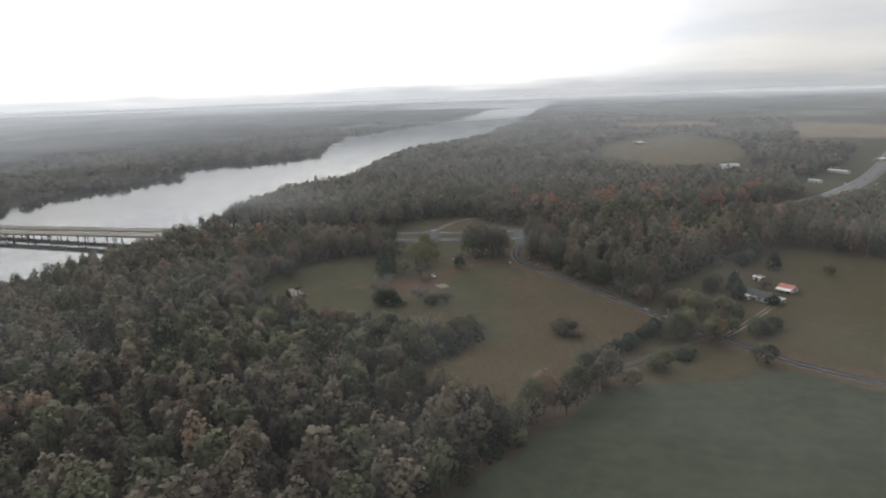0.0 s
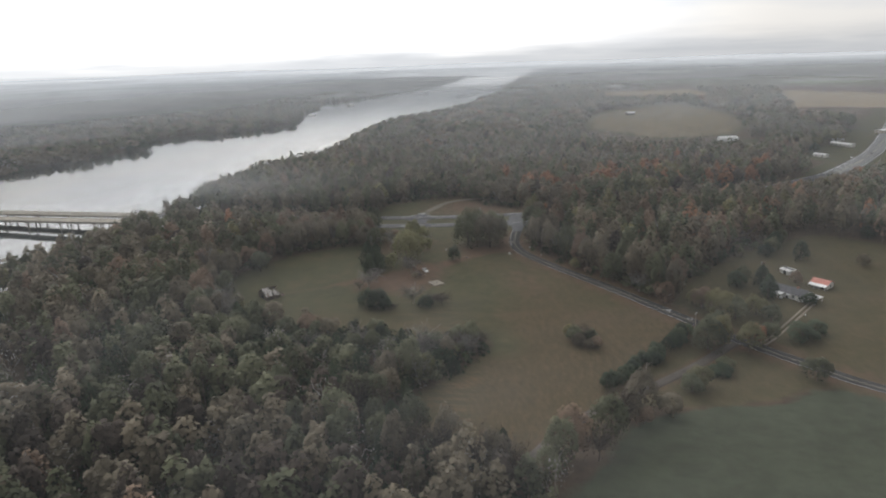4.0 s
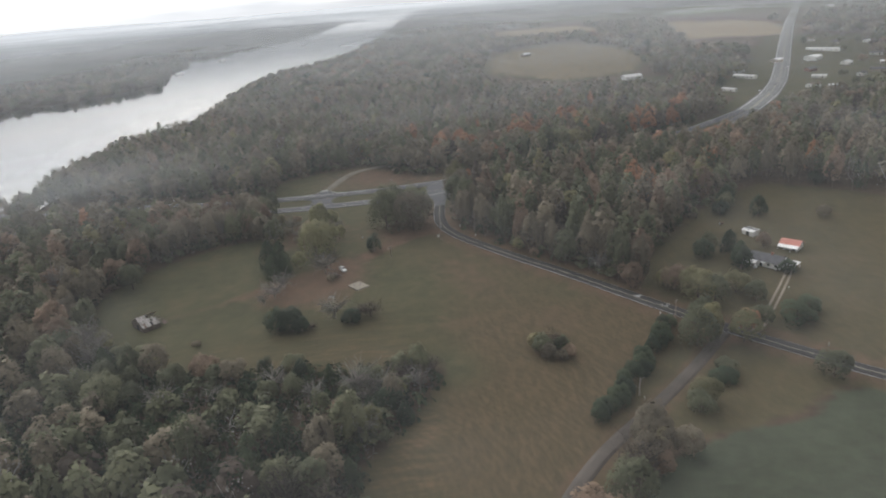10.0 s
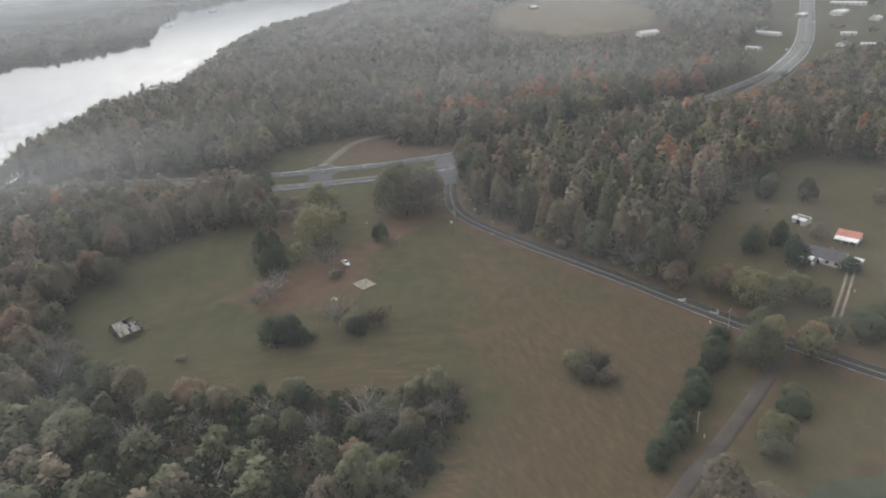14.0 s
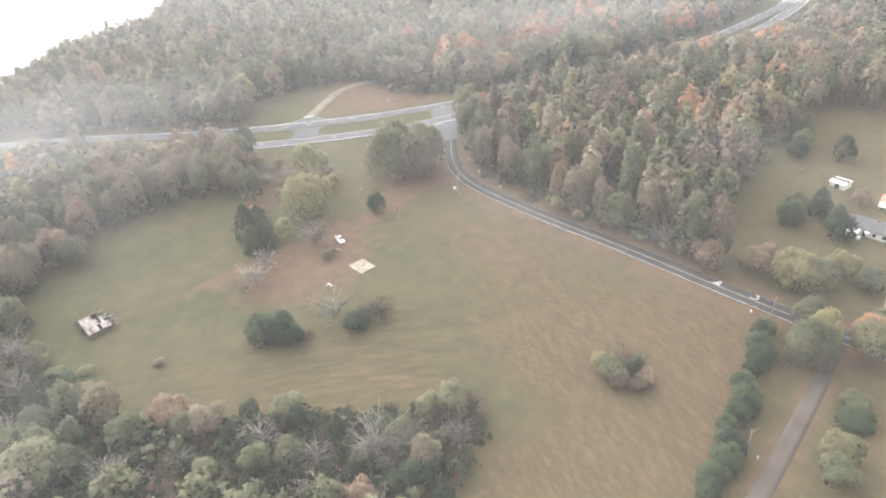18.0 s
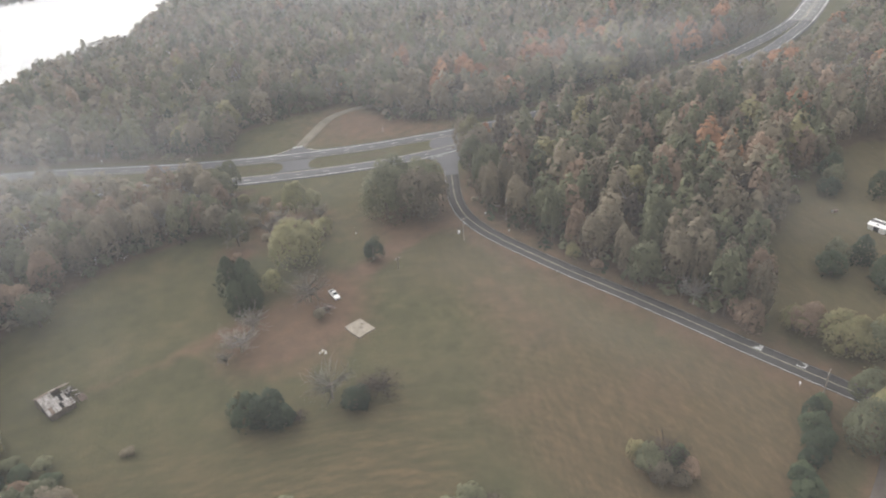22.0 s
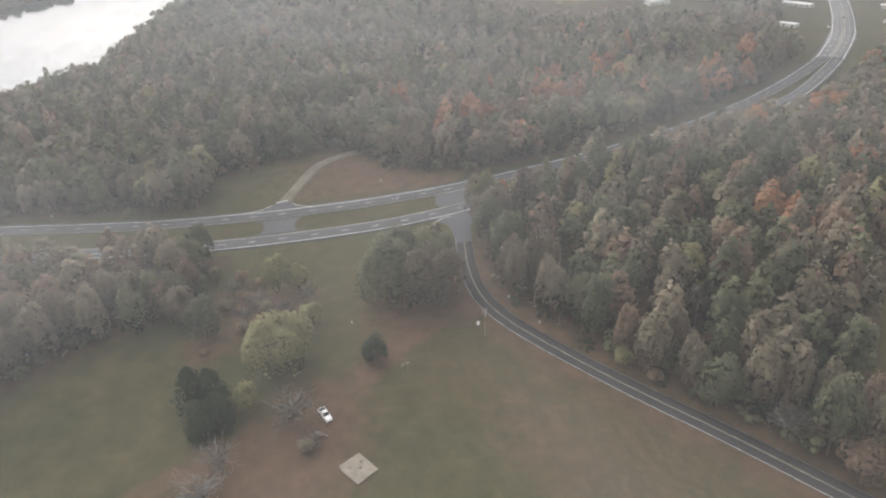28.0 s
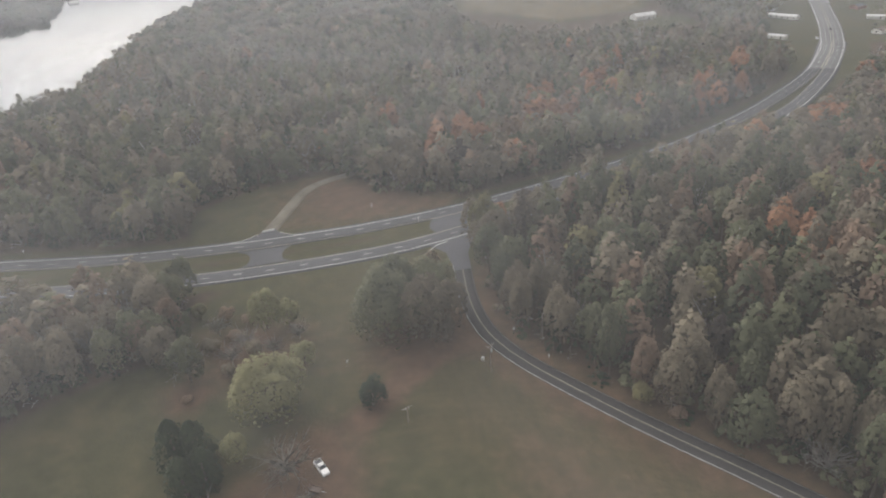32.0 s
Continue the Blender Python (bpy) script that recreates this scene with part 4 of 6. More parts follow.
def joined_wood(name, label, x, y, kind, radius, height, n, size, seed):
    """A stand of trees in one mesh."""
    r = np.random.default_rng(seed)
    wide, tall = float(np.mean(radius)), float(np.mean(height))
    unit = np.array([wide, wide, tall])
    clouds = [crown_cloud(n, 9 + k % 4, 0.62, lift=0.55, tall=0.34, seed=seed + k, dome=0.45) for k in range(8)]
    rounds = [(leaves(*c, size * wide, seed + k, unit) / unit, facing_of(*c, unit)) for k, c in enumerate(clouds)]
    spires = [crown_cloud(n, 1, 0, cone=True, seed=seed + k) for k in range(3)]
    cones = [(leaves(*c, size * wide * 0.8, seed + k, unit) / unit, facing_of(*c, unit)) for k, c in enumerate(spires)]
    bare = []
    for k in range(4):
        w, (p, d) = sticks(max(3, n // 12), seed + k, size * 0.1), (clouds[k][0][:n // 4], clouds[k][1][:n // 4])
        bare.append((np.concatenate([w, leaves(p, d, size * wide * 0.3, seed, unit) / unit]), np.concatenate([outward(w), facing_of(p, d, unit)])))
    stem = trunk_strip()
    verts, slots, tints, normals = [], [], [], []
    z = land(x, y)
    turn = r.random(len(x)) * 6.283
    for i in range(len(x)):
        k = kind[i]
        t, f = cones[i % 3] if k == 5 else bare[i % 4] if k == 6 else rounds[i % 8]
        t, f = np.concatenate([t, stem]), np.concatenate([f, outward(stem)])
        c, s = np.cos(turn[i]), np.sin(turn[i])
        q = t * radius[i]
        verts.append(np.column_stack([q[:, 0] * c - q[:, 1] * s + x[i], q[:, 0] * s + q[:, 1] * c + y[i], t[:, 2] * height[i] + z[i]]))
        normals.append(np.column_stack([f[:, 0] * c - f[:, 1] * s, f[:, 0] * s + f[:, 1] * c, f[:, 2]]))
        m = np.full(len(t) // 4, k)
        m[-3:] = len(KINDS)
        slots.append(m)
        tints.append(np.full(len(t), 1.0 + r.random()))
    v, s = np.concatenate(verts), np.concatenate(slots)
    ob = new(name, mesh_of(name, v, np.arange(len(v)).reshape(-1, 4), SLOTS, s, facing=np.concatenate(normals)))
    ob.data.attributes.new("tint", "FLOAT", "POINT").data.foreach_set("value", np.concatenate(tints).astype(np.float32))
    return tagged(ob, label, "woods", kind="stuff")


def scatter(x0, x1, y0, y1, step, seed):
    r = np.random.default_rng(seed)
    x, y = np.meshgrid(np.arange(x0, x1, step), np.arange(y0, y1, step * 0.87))
    x = x + (np.arange(x.shape[0]) % 2)[:, None] * step / 2
    x, y = x.ravel() + r.normal(size=x.size) * step * 0.2, y.ravel() + r.normal(size=y.size) * step * 0.2
    keep = wooded(x, y) & (x < 0.72 * (y + 400) + 45) & (x > -0.86 * (y + 400) - 35)
    return x[keep], y[keep]


x1, y1 = scatter(-290, 440, -262, 560, 9.7, 5)
k1 = species(x1, y1, rng)
k1 = np.where((y1 < -35) & (x1 < 60) & ((k1 == 3) | (k1 == 4) | ((k1 == 2) & (rng.random(len(x1)) < 0.75))), 1, k1)
BRIGHT = [(46, 262, 3), (81, 224, 3), (100, 216, 2), (140, 271, 3), (140, 240, 3), (133, 247, 3), (168, 267, 3), (222, 343, 3), (245, 267, 3), (292, 306, 3), (269, 259, 3), (273, 200, 3), (269, 186, 3),
          (212, 103, 3), (161, 71, 3), (162, 47, 2), (84, 27, 2), (189, 303, 3), (279, 290, 3), (99, 285, 4), (149, 104, 4), (193, 272, 4), (115, 262, 2), (150, 256, 2), (255, 275, 2), (205, 115, 2), (168, 62, 2), (280, 195, 2)]
for bx, by, bk in BRIGHT:
    k1[np.hypot(x1 - bx, y1 - by) < (8.5 if bk == 3 else 7.0)] = bk
edge = np.minimum(off_line(MEADOW + MEADOW[:1], x1, y1), off_line(LANE[:14], x1, y1) + 1)
order = np.argsort(edge)
own, rest = order[:160], order[160:]
roadside = ease(60, 18, off_line(SOUTHBOUND[12:], x1, y1)) * (off_line(SOUTHBOUND[12:], x1, y1) < off_line(NORTHBOUND[11:], x1, y1))
tall1 = rng.uniform(11.5, 17.5, len(x1)) * np.where(k1 == 5, 0.8, 1) * (1 - roadside * 0.3 * ease(195, 235, x1))
east = ease(40, 60, x1) * ease(-70, -30, y1) * ease(165, 130, y1)
tall1 = tall1 * (1.12 + 0.22 * east)
low = np.exp(-(((x1 + 35) / 85) ** 4 + ((y1 + 82) / 26) ** 4))
tall1 = tall1 * (1 - 0.5 * low)
wide1 = rng.uniform(4.3, 7.3, len(x1)) * (1 - 0.12 * east) * np.where(k1 == 5, 0.6, 1) * (1 - 0.25 * low)
parts_of_wood = (("woods", "mixed autumn woodland south of the meadow", y1[rest] < -40, 290, 0.145),
                 ("woods", "mixed autumn woodland between meadow and highway", (y1[rest] >= -40) & (y1[rest] < 165), 300, 0.162),
                 ("woods", "russet and olive autumn woodland beyond the highway", (y1[rest] >= 165) & (y1[rest] < 300), 190, 0.195),
                 ("woods", "hazy autumn woodland beyond the highway bend", y1[rest] >= 300, 74, 0.27))
for j, (name, label, pick, count, size) in enumerate(parts_of_wood):
    q = rest[pick]
    joined_wood(name, label, x1[q], y1[q], k1[q], wide1[q], tall1[q], count, size, 40 + j)
x2, y2 = scatter(-1100, 1250, -150, 1450, 18.5, 6)
out = ~((x2 > -292) & (x2 < 436) & (y2 < 556))
x2, y2 = x2[out], y2[out]
joined_wood("far_woods", "hazy far autumn woodland along the river", x2, y2, species(x2, y2, rng), rng.uniform(8.5, 12.5, len(x2)), rng.uniform(10, 15, len(x2)), 38, 0.32, 60)
x3, y3 = scatter(-2600, 3000, 1450, 3700, 44, 7)
joined_wood("distant_woods", "distant misty woodland towards the horizon", x3, y3, rng.integers(0, 2, len(x3)), rng.uniform(20, 27, len(x3)), rng.uniform(9, 14, len(x3)), 15, 0.42, 70)

xs, ys = scatter(-150, 45, -215, -40, 4.3, 8)
thicket = joined_wood("thicket", "dense dark green thicket of young trees and briars", xs, ys, rng.choice([5, 5, 5, 0, 6, 5], len(xs)), rng.uniform(2.2, 3.4, len(xs)), rng.uniform(3.0, 6.5, len(xs)), 34, 0.3, 95)
xu, yu = scatter(-150, -100, -60, 20, 6, 8)
xv, yv = scatter(-210, 300, -50, 300, 6.0, 9)
near_edge = (off_line(MEADOW + MEADOW[:1], xv, yv) < 26) | (off_line(LANE[:14], xv, yv) < 24) | (off_line(NORTHBOUND[6:], xv, yv) < 30) | (off_line(SOUTHBOUND[6:], xv, yv) < 20)
near_edge |= (off_line(YARD[:6], xv, yv) < 16) | (off_line(VERGE + VERGE[:1], xv, yv) < 16)
xu, yu = np.concatenate([xu, xv[near_edge]]), np.concatenate([yu, yv[near_edge]])
ku = rng.choice([0, 1, 5, 5, 6, 0], len(xu))
joined_wood("undergrowth", "tangled dark undergrowth beneath the trees", xu, yu, ku, rng.uniform(2.2, 3.8, len(xu)), rng.uniform(2.2, 5.5, len(xu)), 34, 0.3, 90)


# the woods go on behind the start, beside the crop field
back = np.random.default_rng(33)
xb, yb = (v.ravel() for v in np.meshgrid(np.arange(-340.0, -24, 13), np.arange(-560.0, -266, 12)))
xb, yb = xb + back.normal(size=xb.size) * 3, yb + back.normal(size=yb.size) * 3
kept = wooded(xb, yb)
xb, yb = xb[kept], yb[kept]
joined_wood("woods", "mixed autumn woodland west of the crop field", xb, yb, species(xb, yb, back), back.uniform(5.5, 8.5, len(xb)), back.uniform(11, 17, len(xb)), 50, 0.3, 110)


# ---- trees that stand apart: round the meadow, along the lane, in the yard ----
SPECIES_WORDS = {
    "olive": "olive-green broadleaf tree", "dun": "dull brown autumn broadleaf tree", "rust": "rust-red autumn broadleaf tree",
    "orange": "bright orange autumn maple", "yellow": "yellow-green thinning tree", "gold": "bright yellow-green tree", "evergreen": "dense dark green cedar",
    "twig": "bare grey tree", "bramble": "dark leafless brushy tree",
}
masters = {}


def tree_parts(kind, shape):
    """One tree, 1 m in radius-scale: about 5 m crown radius and 13 m tall, as a thing with trunk, limbs and crown."""
    r = random.Random(shape * 7 + len(kind))
    ob = new("cedar_tree" if kind == "evergreen" else "bare_tree" if kind in ("twig", "bramble") else "autumn_tree")
    bm = rod((0, 0, -0.4), (0.1, 0.05, 4.2), 0.3, 0.2, 8)
    rod((0.1, 0.05, 4.2), (0.0, 0.2, 8.8), 0.2, 0.07, 7, bm)
    part("trunk", bm, PALE_BARK if kind == "twig" else BARK, ob)
    if kind == "evergreen" and shape >= 6:           # a broad bush, leafy down to the grass
        size = (3.6, 3.6, 10.5)
        p, w = crown_cloud(1500, 16, 0.66, lift=0.42, tall=0.46, seed=shape + 2, dome=0.5)
        v, f = leaves(p, w, 0.3, shape, size), facing_of(p, w, size, 0.3)
    elif kind == "evergreen":
        size = (3.6, 3.6, 10.5)
        p, w = crown_cloud(1300, 1, 0, cone=True, seed=shape + 3)
        v, f = leaves(p, w, 0.34, shape, size), facing_of(p, w, size)
    elif kind in ("twig", "bramble"):
        p, w = crown_cloud(300 if kind == "twig" else 420, 14, 0.62, lift=0.5, tall=0.42, seed=shape + 1)
        bare = sticks(260, shape + 9, 0.016) * np.array([6.2, 6.2, 11.0])
        v = np.concatenate([bare, leaves(p, w, 0.1 if kind == "twig" else 0.22, shape, (5.4, 5.4, 11.5))])
        f = np.concatenate([outward(bare), facing_of(p, w, (5.4, 5.4, 11.5))])
    else:
        full = shape >= 3
        size = (5.0, 5.0, 12.6)
        p, w = crown_cloud(3500 if full else 1450, 34 if full else 18, 0.74 if full else 0.68, lift=0.44 if full else 0.53, tall=0.42 if full else 0.36, seed=shape + 1)
        v, f = leaves(p, w, 0.26 if full else 0.38, shape, size), facing_of(p, w, size)
    if kind != "evergreen":
        for k in range(5):
            a = k * 1.26 + r.random()
            low = 3.2 + k * 0.8
            part("limb", rod((0.06, 0.03, low), (2.4 * math.cos(a), 2.4 * math.sin(a), low + 2.4 + r.random()), 0.07 if kind == "twig" else 0.12, 0.04, 5), PALE_BARK if kind == "twig" else BARK, ob)
    crown = new("crown", mesh_of("crown", v, np.arange(len(v)).reshape(-1, 4), [LEAF[kind]], facing=f))
    crown.parent = ob
    return ob


def plant(kind, x, y, radius, height, label, group, category="tree", shape=0):
    key = (kind, shape % 3 + (3 if radius >= 7 and kind in ("olive", "yellow", "gold", "dun") else 6 if kind == "evergreen" and radius > 0.4 * height else 0))
    base = (3.6, 10.5) if kind == "evergreen" else (5.0, 12.3)
    m = Matrix.LocRotScale((x, y, level(x, y)), Euler((0, 0, (x * 1.7 + y * 2.3) % 6.28)), (radius / base[0], radius / base[0], height / base[1]))
    if key not in masters:
        masters[key] = tree_parts(*key)
        ob = masters[key]
        ob.matrix_basis = m
    else:
        ob = copy_thing(masters[key], Matrix.Identity(4))
        ob.matrix_basis = m
    return tagged(ob, label, category, group)


for j in own:
    kind = KINDS[k1[j]]
    place = "at the meadow's edge" if off_line(MEADOW + MEADOW[:1], x1[j:j + 1], y1[j:j + 1])[0] < 12 else "beside the country lane"
    plant(kind, x1[j], y1[j], wide1[j] * 0.95, tall1[j] * 0.95, SPECIES_WORDS[kind] + " " + place, "trees bordering the meadow", shape=int(j))

ALONE = [
    ("olive", 57.5, 99, 6.5, 17.0, "at the wood's corner by the junction"), ("dun", 59.5, 109, 6.6, 17.0, "at the wood's corner by the junction"), ("olive", 63.5, 118, 6.6, 17.0, "at the wood's corner by the junction"),
    ("bramble", 67.5, -68.5, 5.8, 8.0, "alone in the brown meadow"), ("olive", 63.5, -68, 4.2, 7.0, "beside a lone meadow tree"), ("evergreen", 70.5, -68, 3.6, 6.0, "beside a lone meadow tree"),
    ("dun", 65.0, -71.5, 3.4, 5.6, "beside a lone meadow tree"), ("yellow", 61.8, -65, 2.6, 6.5, "beside a lone meadow tree"), ("rust", 72.5, -71.0, 3.0, 4.4, "low beside a lone meadow tree"), ("dun", 69.0, -73.5, 2.8, 3.8, "low beside a lone meadow tree"),
    ("evergreen", 204, 33, 5.0, 10.5, "bushy beyond the white shed"), ("evergreen", 197, 53, 5.0, 11.0, "at the yard's wooded edge"),
    ("twig", -36, -1, 6.0, 9.0, "near the old house place"), ("twig", -33, 9, 5.0, 8.0, "near the old house place"), ("twig", -40, -6, 3.0, 5.0, "near the old house place"),
    ("evergreen", -41, 31, 4.6, 16.0, "tall beside the old house place"), ("evergreen", -36, 30, 4.8, 15.0, "tall beside the old house place"),
    ("evergreen", -38.5, 22, 4.2, 12.0, "tall beside the old house place"), ("evergreen", -34, 24, 4.0, 12.0, "tall beside the old house place"),
    ("gold", -20, 43, 9.0, 18.5, "large and full above the pickup"), ("gold", -27, 29, 3.6, 9.0, "small beside the cedars"), ("gold", -14, 49, 6.0, 14.0, "behind a larger tree"),
    ("twig", -15, 20, 7.4, 10.0, "wide above the parked pickup"), ("dun", -12, 9.5, 2.4, 3.4, "small beside the concrete slab"), ("twig", -11, 10, 2.8, 4.6, "small beside the concrete slab"),
    ("evergreen", 8, 40, 4.2, 8.5, "round beside the meadow track"), ("gold", -20, 87, 5.4, 14.0, "slender near the highway"), ("gold", -13, 86, 4.2, 9.0, "slender near the highway"),
    ("gold", -9, 64, 4.2, 7.5, "small on open grass"), ("rust", -30, 84, 2.5, 3.2, "low shrub near the highway"), ("dun", -24, 74, 3.0, 4.5, "low behind the yellow trees"),
    ("twig", -18, 72, 3.6, 6.5, "behind the yellow trees"), ("dun", -37, 79, 3.2, 5.0, "low near the highway"), ("twig", -35, 88, 4.2, 7.5, "near the highway"),
    ("rust", -26, 93, 2.4, 3.0, "low shrub near the highway"), ("twig", -10, 78, 3.4, 6.0, "near the highway"), ("olive", -47, 91, 4.4, 8.5, "near the highway"),
    ("dun", -31, 66, 2.4, 3.4, "low behind the yellow trees"), ("olive", 16.5, 71, 10.4, 23.0, "broad oak beside the lane"), ("dun", 30, 66, 10.2, 23.5, "broad oak beside the lane"),
    ("olive", 33, 78, 8.6, 21.0, "broad oak beside the lane"), ("olive", 22, 81, 8.6, 21.0, "broad oak beside the lane"), ("olive", -42, 66, 5.6, 13.5, "thin and open above red soil"),
    ("twig", -42, 66.5, 5.0, 13.0, "among leaves above red soil"), ("dun", -50, 76, 6.2, 14.0, "large beside the highway trees"), ("rust", -57, 84, 5.6, 13.0, "large beside the highway trees"),
    ("rust", -42, 57, 1.8, 2.0, "low shrub on red soil"), ("twig", -30, 70, 4.5, 8.0, "behind the yellow trees"), ("rust", -33, 96, 3.0, 5.0, "low shrub near the highway"),
    ("twig", -26, 78, 4.0, 7.0, "behind the yellow trees"), ("yellow", -42, 100, 3.0, 6.0, "small at the highway verge"), ("evergreen", 154, -8, 5.2, 9.0, "bushy in the farm yard"),
    ("olive", 158, -4, 4.0, 9.5, "in the farm yard"), ("evergreen", 168, -4, 4.2, 10.5, "beside the white shed"), ("evergreen", 164, -22, 4.6, 10.0, "beside the farmhouse"),
    ("evergreen", 167, -15, 4.0, 10.0, "beside the farmhouse"), ("evergreen", 180, -30, 4.2, 6.0, "round in front of the porch"), ("evergreen", 187, 40, 4.8, 7.5, "bushy behind the white shed"),
    ("olive", 193, 46, 4.5, 9.0, "behind the white shed"), ("rust", 186, -2, 4.0, 6.5, "between sheds and farmhouse"), ("dun", 232, 22, 4.0, 6.0, "pale in the far yard"),
    ("evergreen", 160, -68, 7.0, 7.5, "wide beside the lane"), ("evergreen", 168, -62, 5.5, 6.5, "wide beside the lane"), ("dun", 215, -92, 5.5, 7.0, "low in the eastern pasture"),
    ("olive", 150, -103, 6.0, 9.0, "at the lane's bend"), ("dun", 88, -130, 5.0, 8.0, "at the crop field's corner"), ("rust", 77, -138, 3.8, 6.0, "at the crop field's corner"),
    ("twig", -100, -28, 5.0, 9.0, "beside the old barn"), ("yellow", -101, -22, 3.4, 6.0, "beside the old barn"), ("evergreen", -86, -50, 4.5, 4.5, "low south of the barn"),
    ("olive", -80, -46, 4.0, 5.0, "low south of the barn"), ("dun", -62, -36, 2.0, 2.2, "low in the meadow"), ("yellow", -74, -49, 2.6, 4.0, "low south of the barn"),
    ("olive", -105, 33, 6.5, 12.0, "full round crown at the wood's edge"), ("twig", -1, -86, 6.5, 12.0, "pale beside the thicket"), ("twig", 6, -87, 5.5, 11.0, "pale beside the thicket"),
    ("gold", 12, -88, 2.8, 5.0, "small in the thicket"), ("evergreen", 8, -94, 5.0, 8.0, "dark in the thicket"), ("rust", -6, -101, 4.5, 9.0, "in the southern thicket"),
    ("gold", 2, -108, 4.6, 10.0, "at the southern thicket's edge"), ("olive", -82, -76, 7.5, 12.0, "large round crown in the woods"), ("twig", -63, -82, 5.0, 11.0, "pale above the thicket"),
    ("yellow", -98, -27, 2.8, 4.2, "beside the old barn"), ("olive", -92, -33, 3.0, 3.4, "low south of the barn"), ("evergreen", -88, -37, 3.2, 3.4, "low south of the barn"),
    ("olive", -83, -35, 2.6, 3.0, "low south of the barn"), ("evergreen", -94, -39, 3.4, 4.0, "low south of the barn"), ("rust", -86, -43, 3.0, 3.4, "low south of the barn"),
    ("evergreen", -79, -41, 2.8, 3.0, "low south of the barn"), ("evergreen", -100, -33, 3.2, 4.4, "low south of the barn"), ("evergreen", -103, -39, 3.0, 3.6, "low south of the barn"),
    ("olive", -97, -43, 3.2, 4.0, "low south of the barn"), ("evergreen", -91, -47, 3.0, 3.2, "low south of the barn"), ("twig", -94, -41, 2.6, 3.6, "low south of the barn"),
    ("olive", -79, -54, 3.4, 4.4, "low south of the barn"), ("yellow", -106, -32, 3.4, 5.0, "beside the old barn"), ("twig", 104, -12, 5.5, 11.0, "pale beside the country lane"),
    ("yellow", 76, 21, 3.0, 6.0, "small beside the country lane"), ("rust", 82, 13, 2.4, 4.0, "low beside the country lane"), ("evergreen", 158, 30, 4.0, 8.0, "at the yard's wooded edge"),
    ("olive", 204, 62, 5.0, 9.0, "beyond the sheds"), ("evergreen", 260, 70, 5.0, 8.0, "in the far yard"), ("evergreen", -31.5, -33, 5.6, 9.6, "cedar clump in the open meadow"),
    ("evergreen", -26.0, -34.5, 5.8, 9.0, "cedar clump in the open meadow"), ("evergreen", -22.2, -35.5, 3.8, 6.6, "cedar clump in the open meadow"),
    ("yellow", -33.5, -30, 2.2, 8.0, "sprig above the cedar clump"), ("bramble", -18.5, -35, 2.6, 2.6, "low beside the cedar clump"), ("twig", -9.6, -28.5, 6.6, 9.5, "beside shrubs in the meadow"),
    ("evergreen", -3.2, -33, 4.6, 6.0, "low among meadow shrubs"), ("bramble", 4.4, -30, 5.2, 6.4, "beside shrubs in the meadow"), ("bramble", 0.5, -29, 3.8, 5.6, "beside shrubs in the meadow"),
    
    
    ("bramble", 19, -79, 5.6, 7.0, "at the thicket's tip"), ("bramble", 23, -75, 5.0, 6.2, "at the thicket's tip"), ("bramble", 13, -80, 5.4, 7.4, "at the thicket's tip"),
    ("bramble", 14, -74.5, 4.0, 5.6, "at the thicket's tip"), ("twig", 17, -77, 3.2, 7.2, "at the thicket's tip"), ("rust", 20, -83, 2.2, 5.0, "small at the thicket's tip"),
    ("rust", 112.5, -27, 5.8, 10.5, "beside the country lane"), ("rust", 129, -32.5, 5.6, 10.0, "beside the country lane"), ("yellow", 126.5, -30, 4.2, 8.5, "beside the country lane"),
    ("yellow", 134.5, -42, 7.6, 14.0, "beside the country lane"), ("olive", 140, -45.5, 5.4, 10.5, "beside the country lane"), ("yellow", 151, -41, 5.6, 9.5, "in front of the farmhouse"),
    ("olive", 154.5, -49.5, 4.8, 8.0, "between lane and farmhouse"), ("olive", 126.5, -60.5, 5.2, 11.0, "over the mouth of the track"), ("olive", 119.0, -73, 7.2, 14.0, "over the mouth of the track"),
    ("yellow", 125.5, -69, 5.4, 12.5, "over the mouth of the track"), ("yellow", 135.5, -75, 6.4, 11.5, "over the lane corner"), ("orange", 140.5, -68.5, 4.6, 9.0, "beside the gravel drive"),
    ("olive", 147, -67, 4.6, 8.0, "beside the gravel drive"), ("yellow", 106, -106, 5.2, 8.0, "beside the farm track"), ("olive", 101, -111, 5.0, 7.0, "beside the farm track"),
    ("evergreen", 116.5, -96, 5.0, 4.6, "low beside the farm track"), ("olive", 120, -90.5, 4.0, 4.6, "low between track and lane"),
]
for k, (kind, x, y, radius, height, place) in enumerate(ALONE):
    group = "trees standing in the meadow" if y > -60 and x < 50 else "trees by lane and yard"
    plant(kind, x, y, radius, height, SPECIES_WORDS[kind] + " " + place, group, "shrub" if height < 5.6 else "tree", shape=k)
for k in range(18):
    t = k / 17
    x, y = 115 - 45 * t + 1.5 * math.sin(k * 5), -59 - 52 * t
    plant("evergreen", x, y, 3.0 + 1.2 * math.sin(k * 3.7) ** 2, 5.0 + 2.0 * math.sin(k * 2.1) ** 2, "dark evergreen shrub in the hedge along the field", "hedge along the field", "shrub", shape=k)


# ---- bridge over the river ----
bridge = thing("highway_bridge", 0, 0, 0, 0, "long low concrete highway bridge on paired decks over the river", "bridge")


def deck_line(line):
    c = curve_through(line, 6.0)
    return c[(c[:, 0] < -232) & (c[:, 0] > -600)]


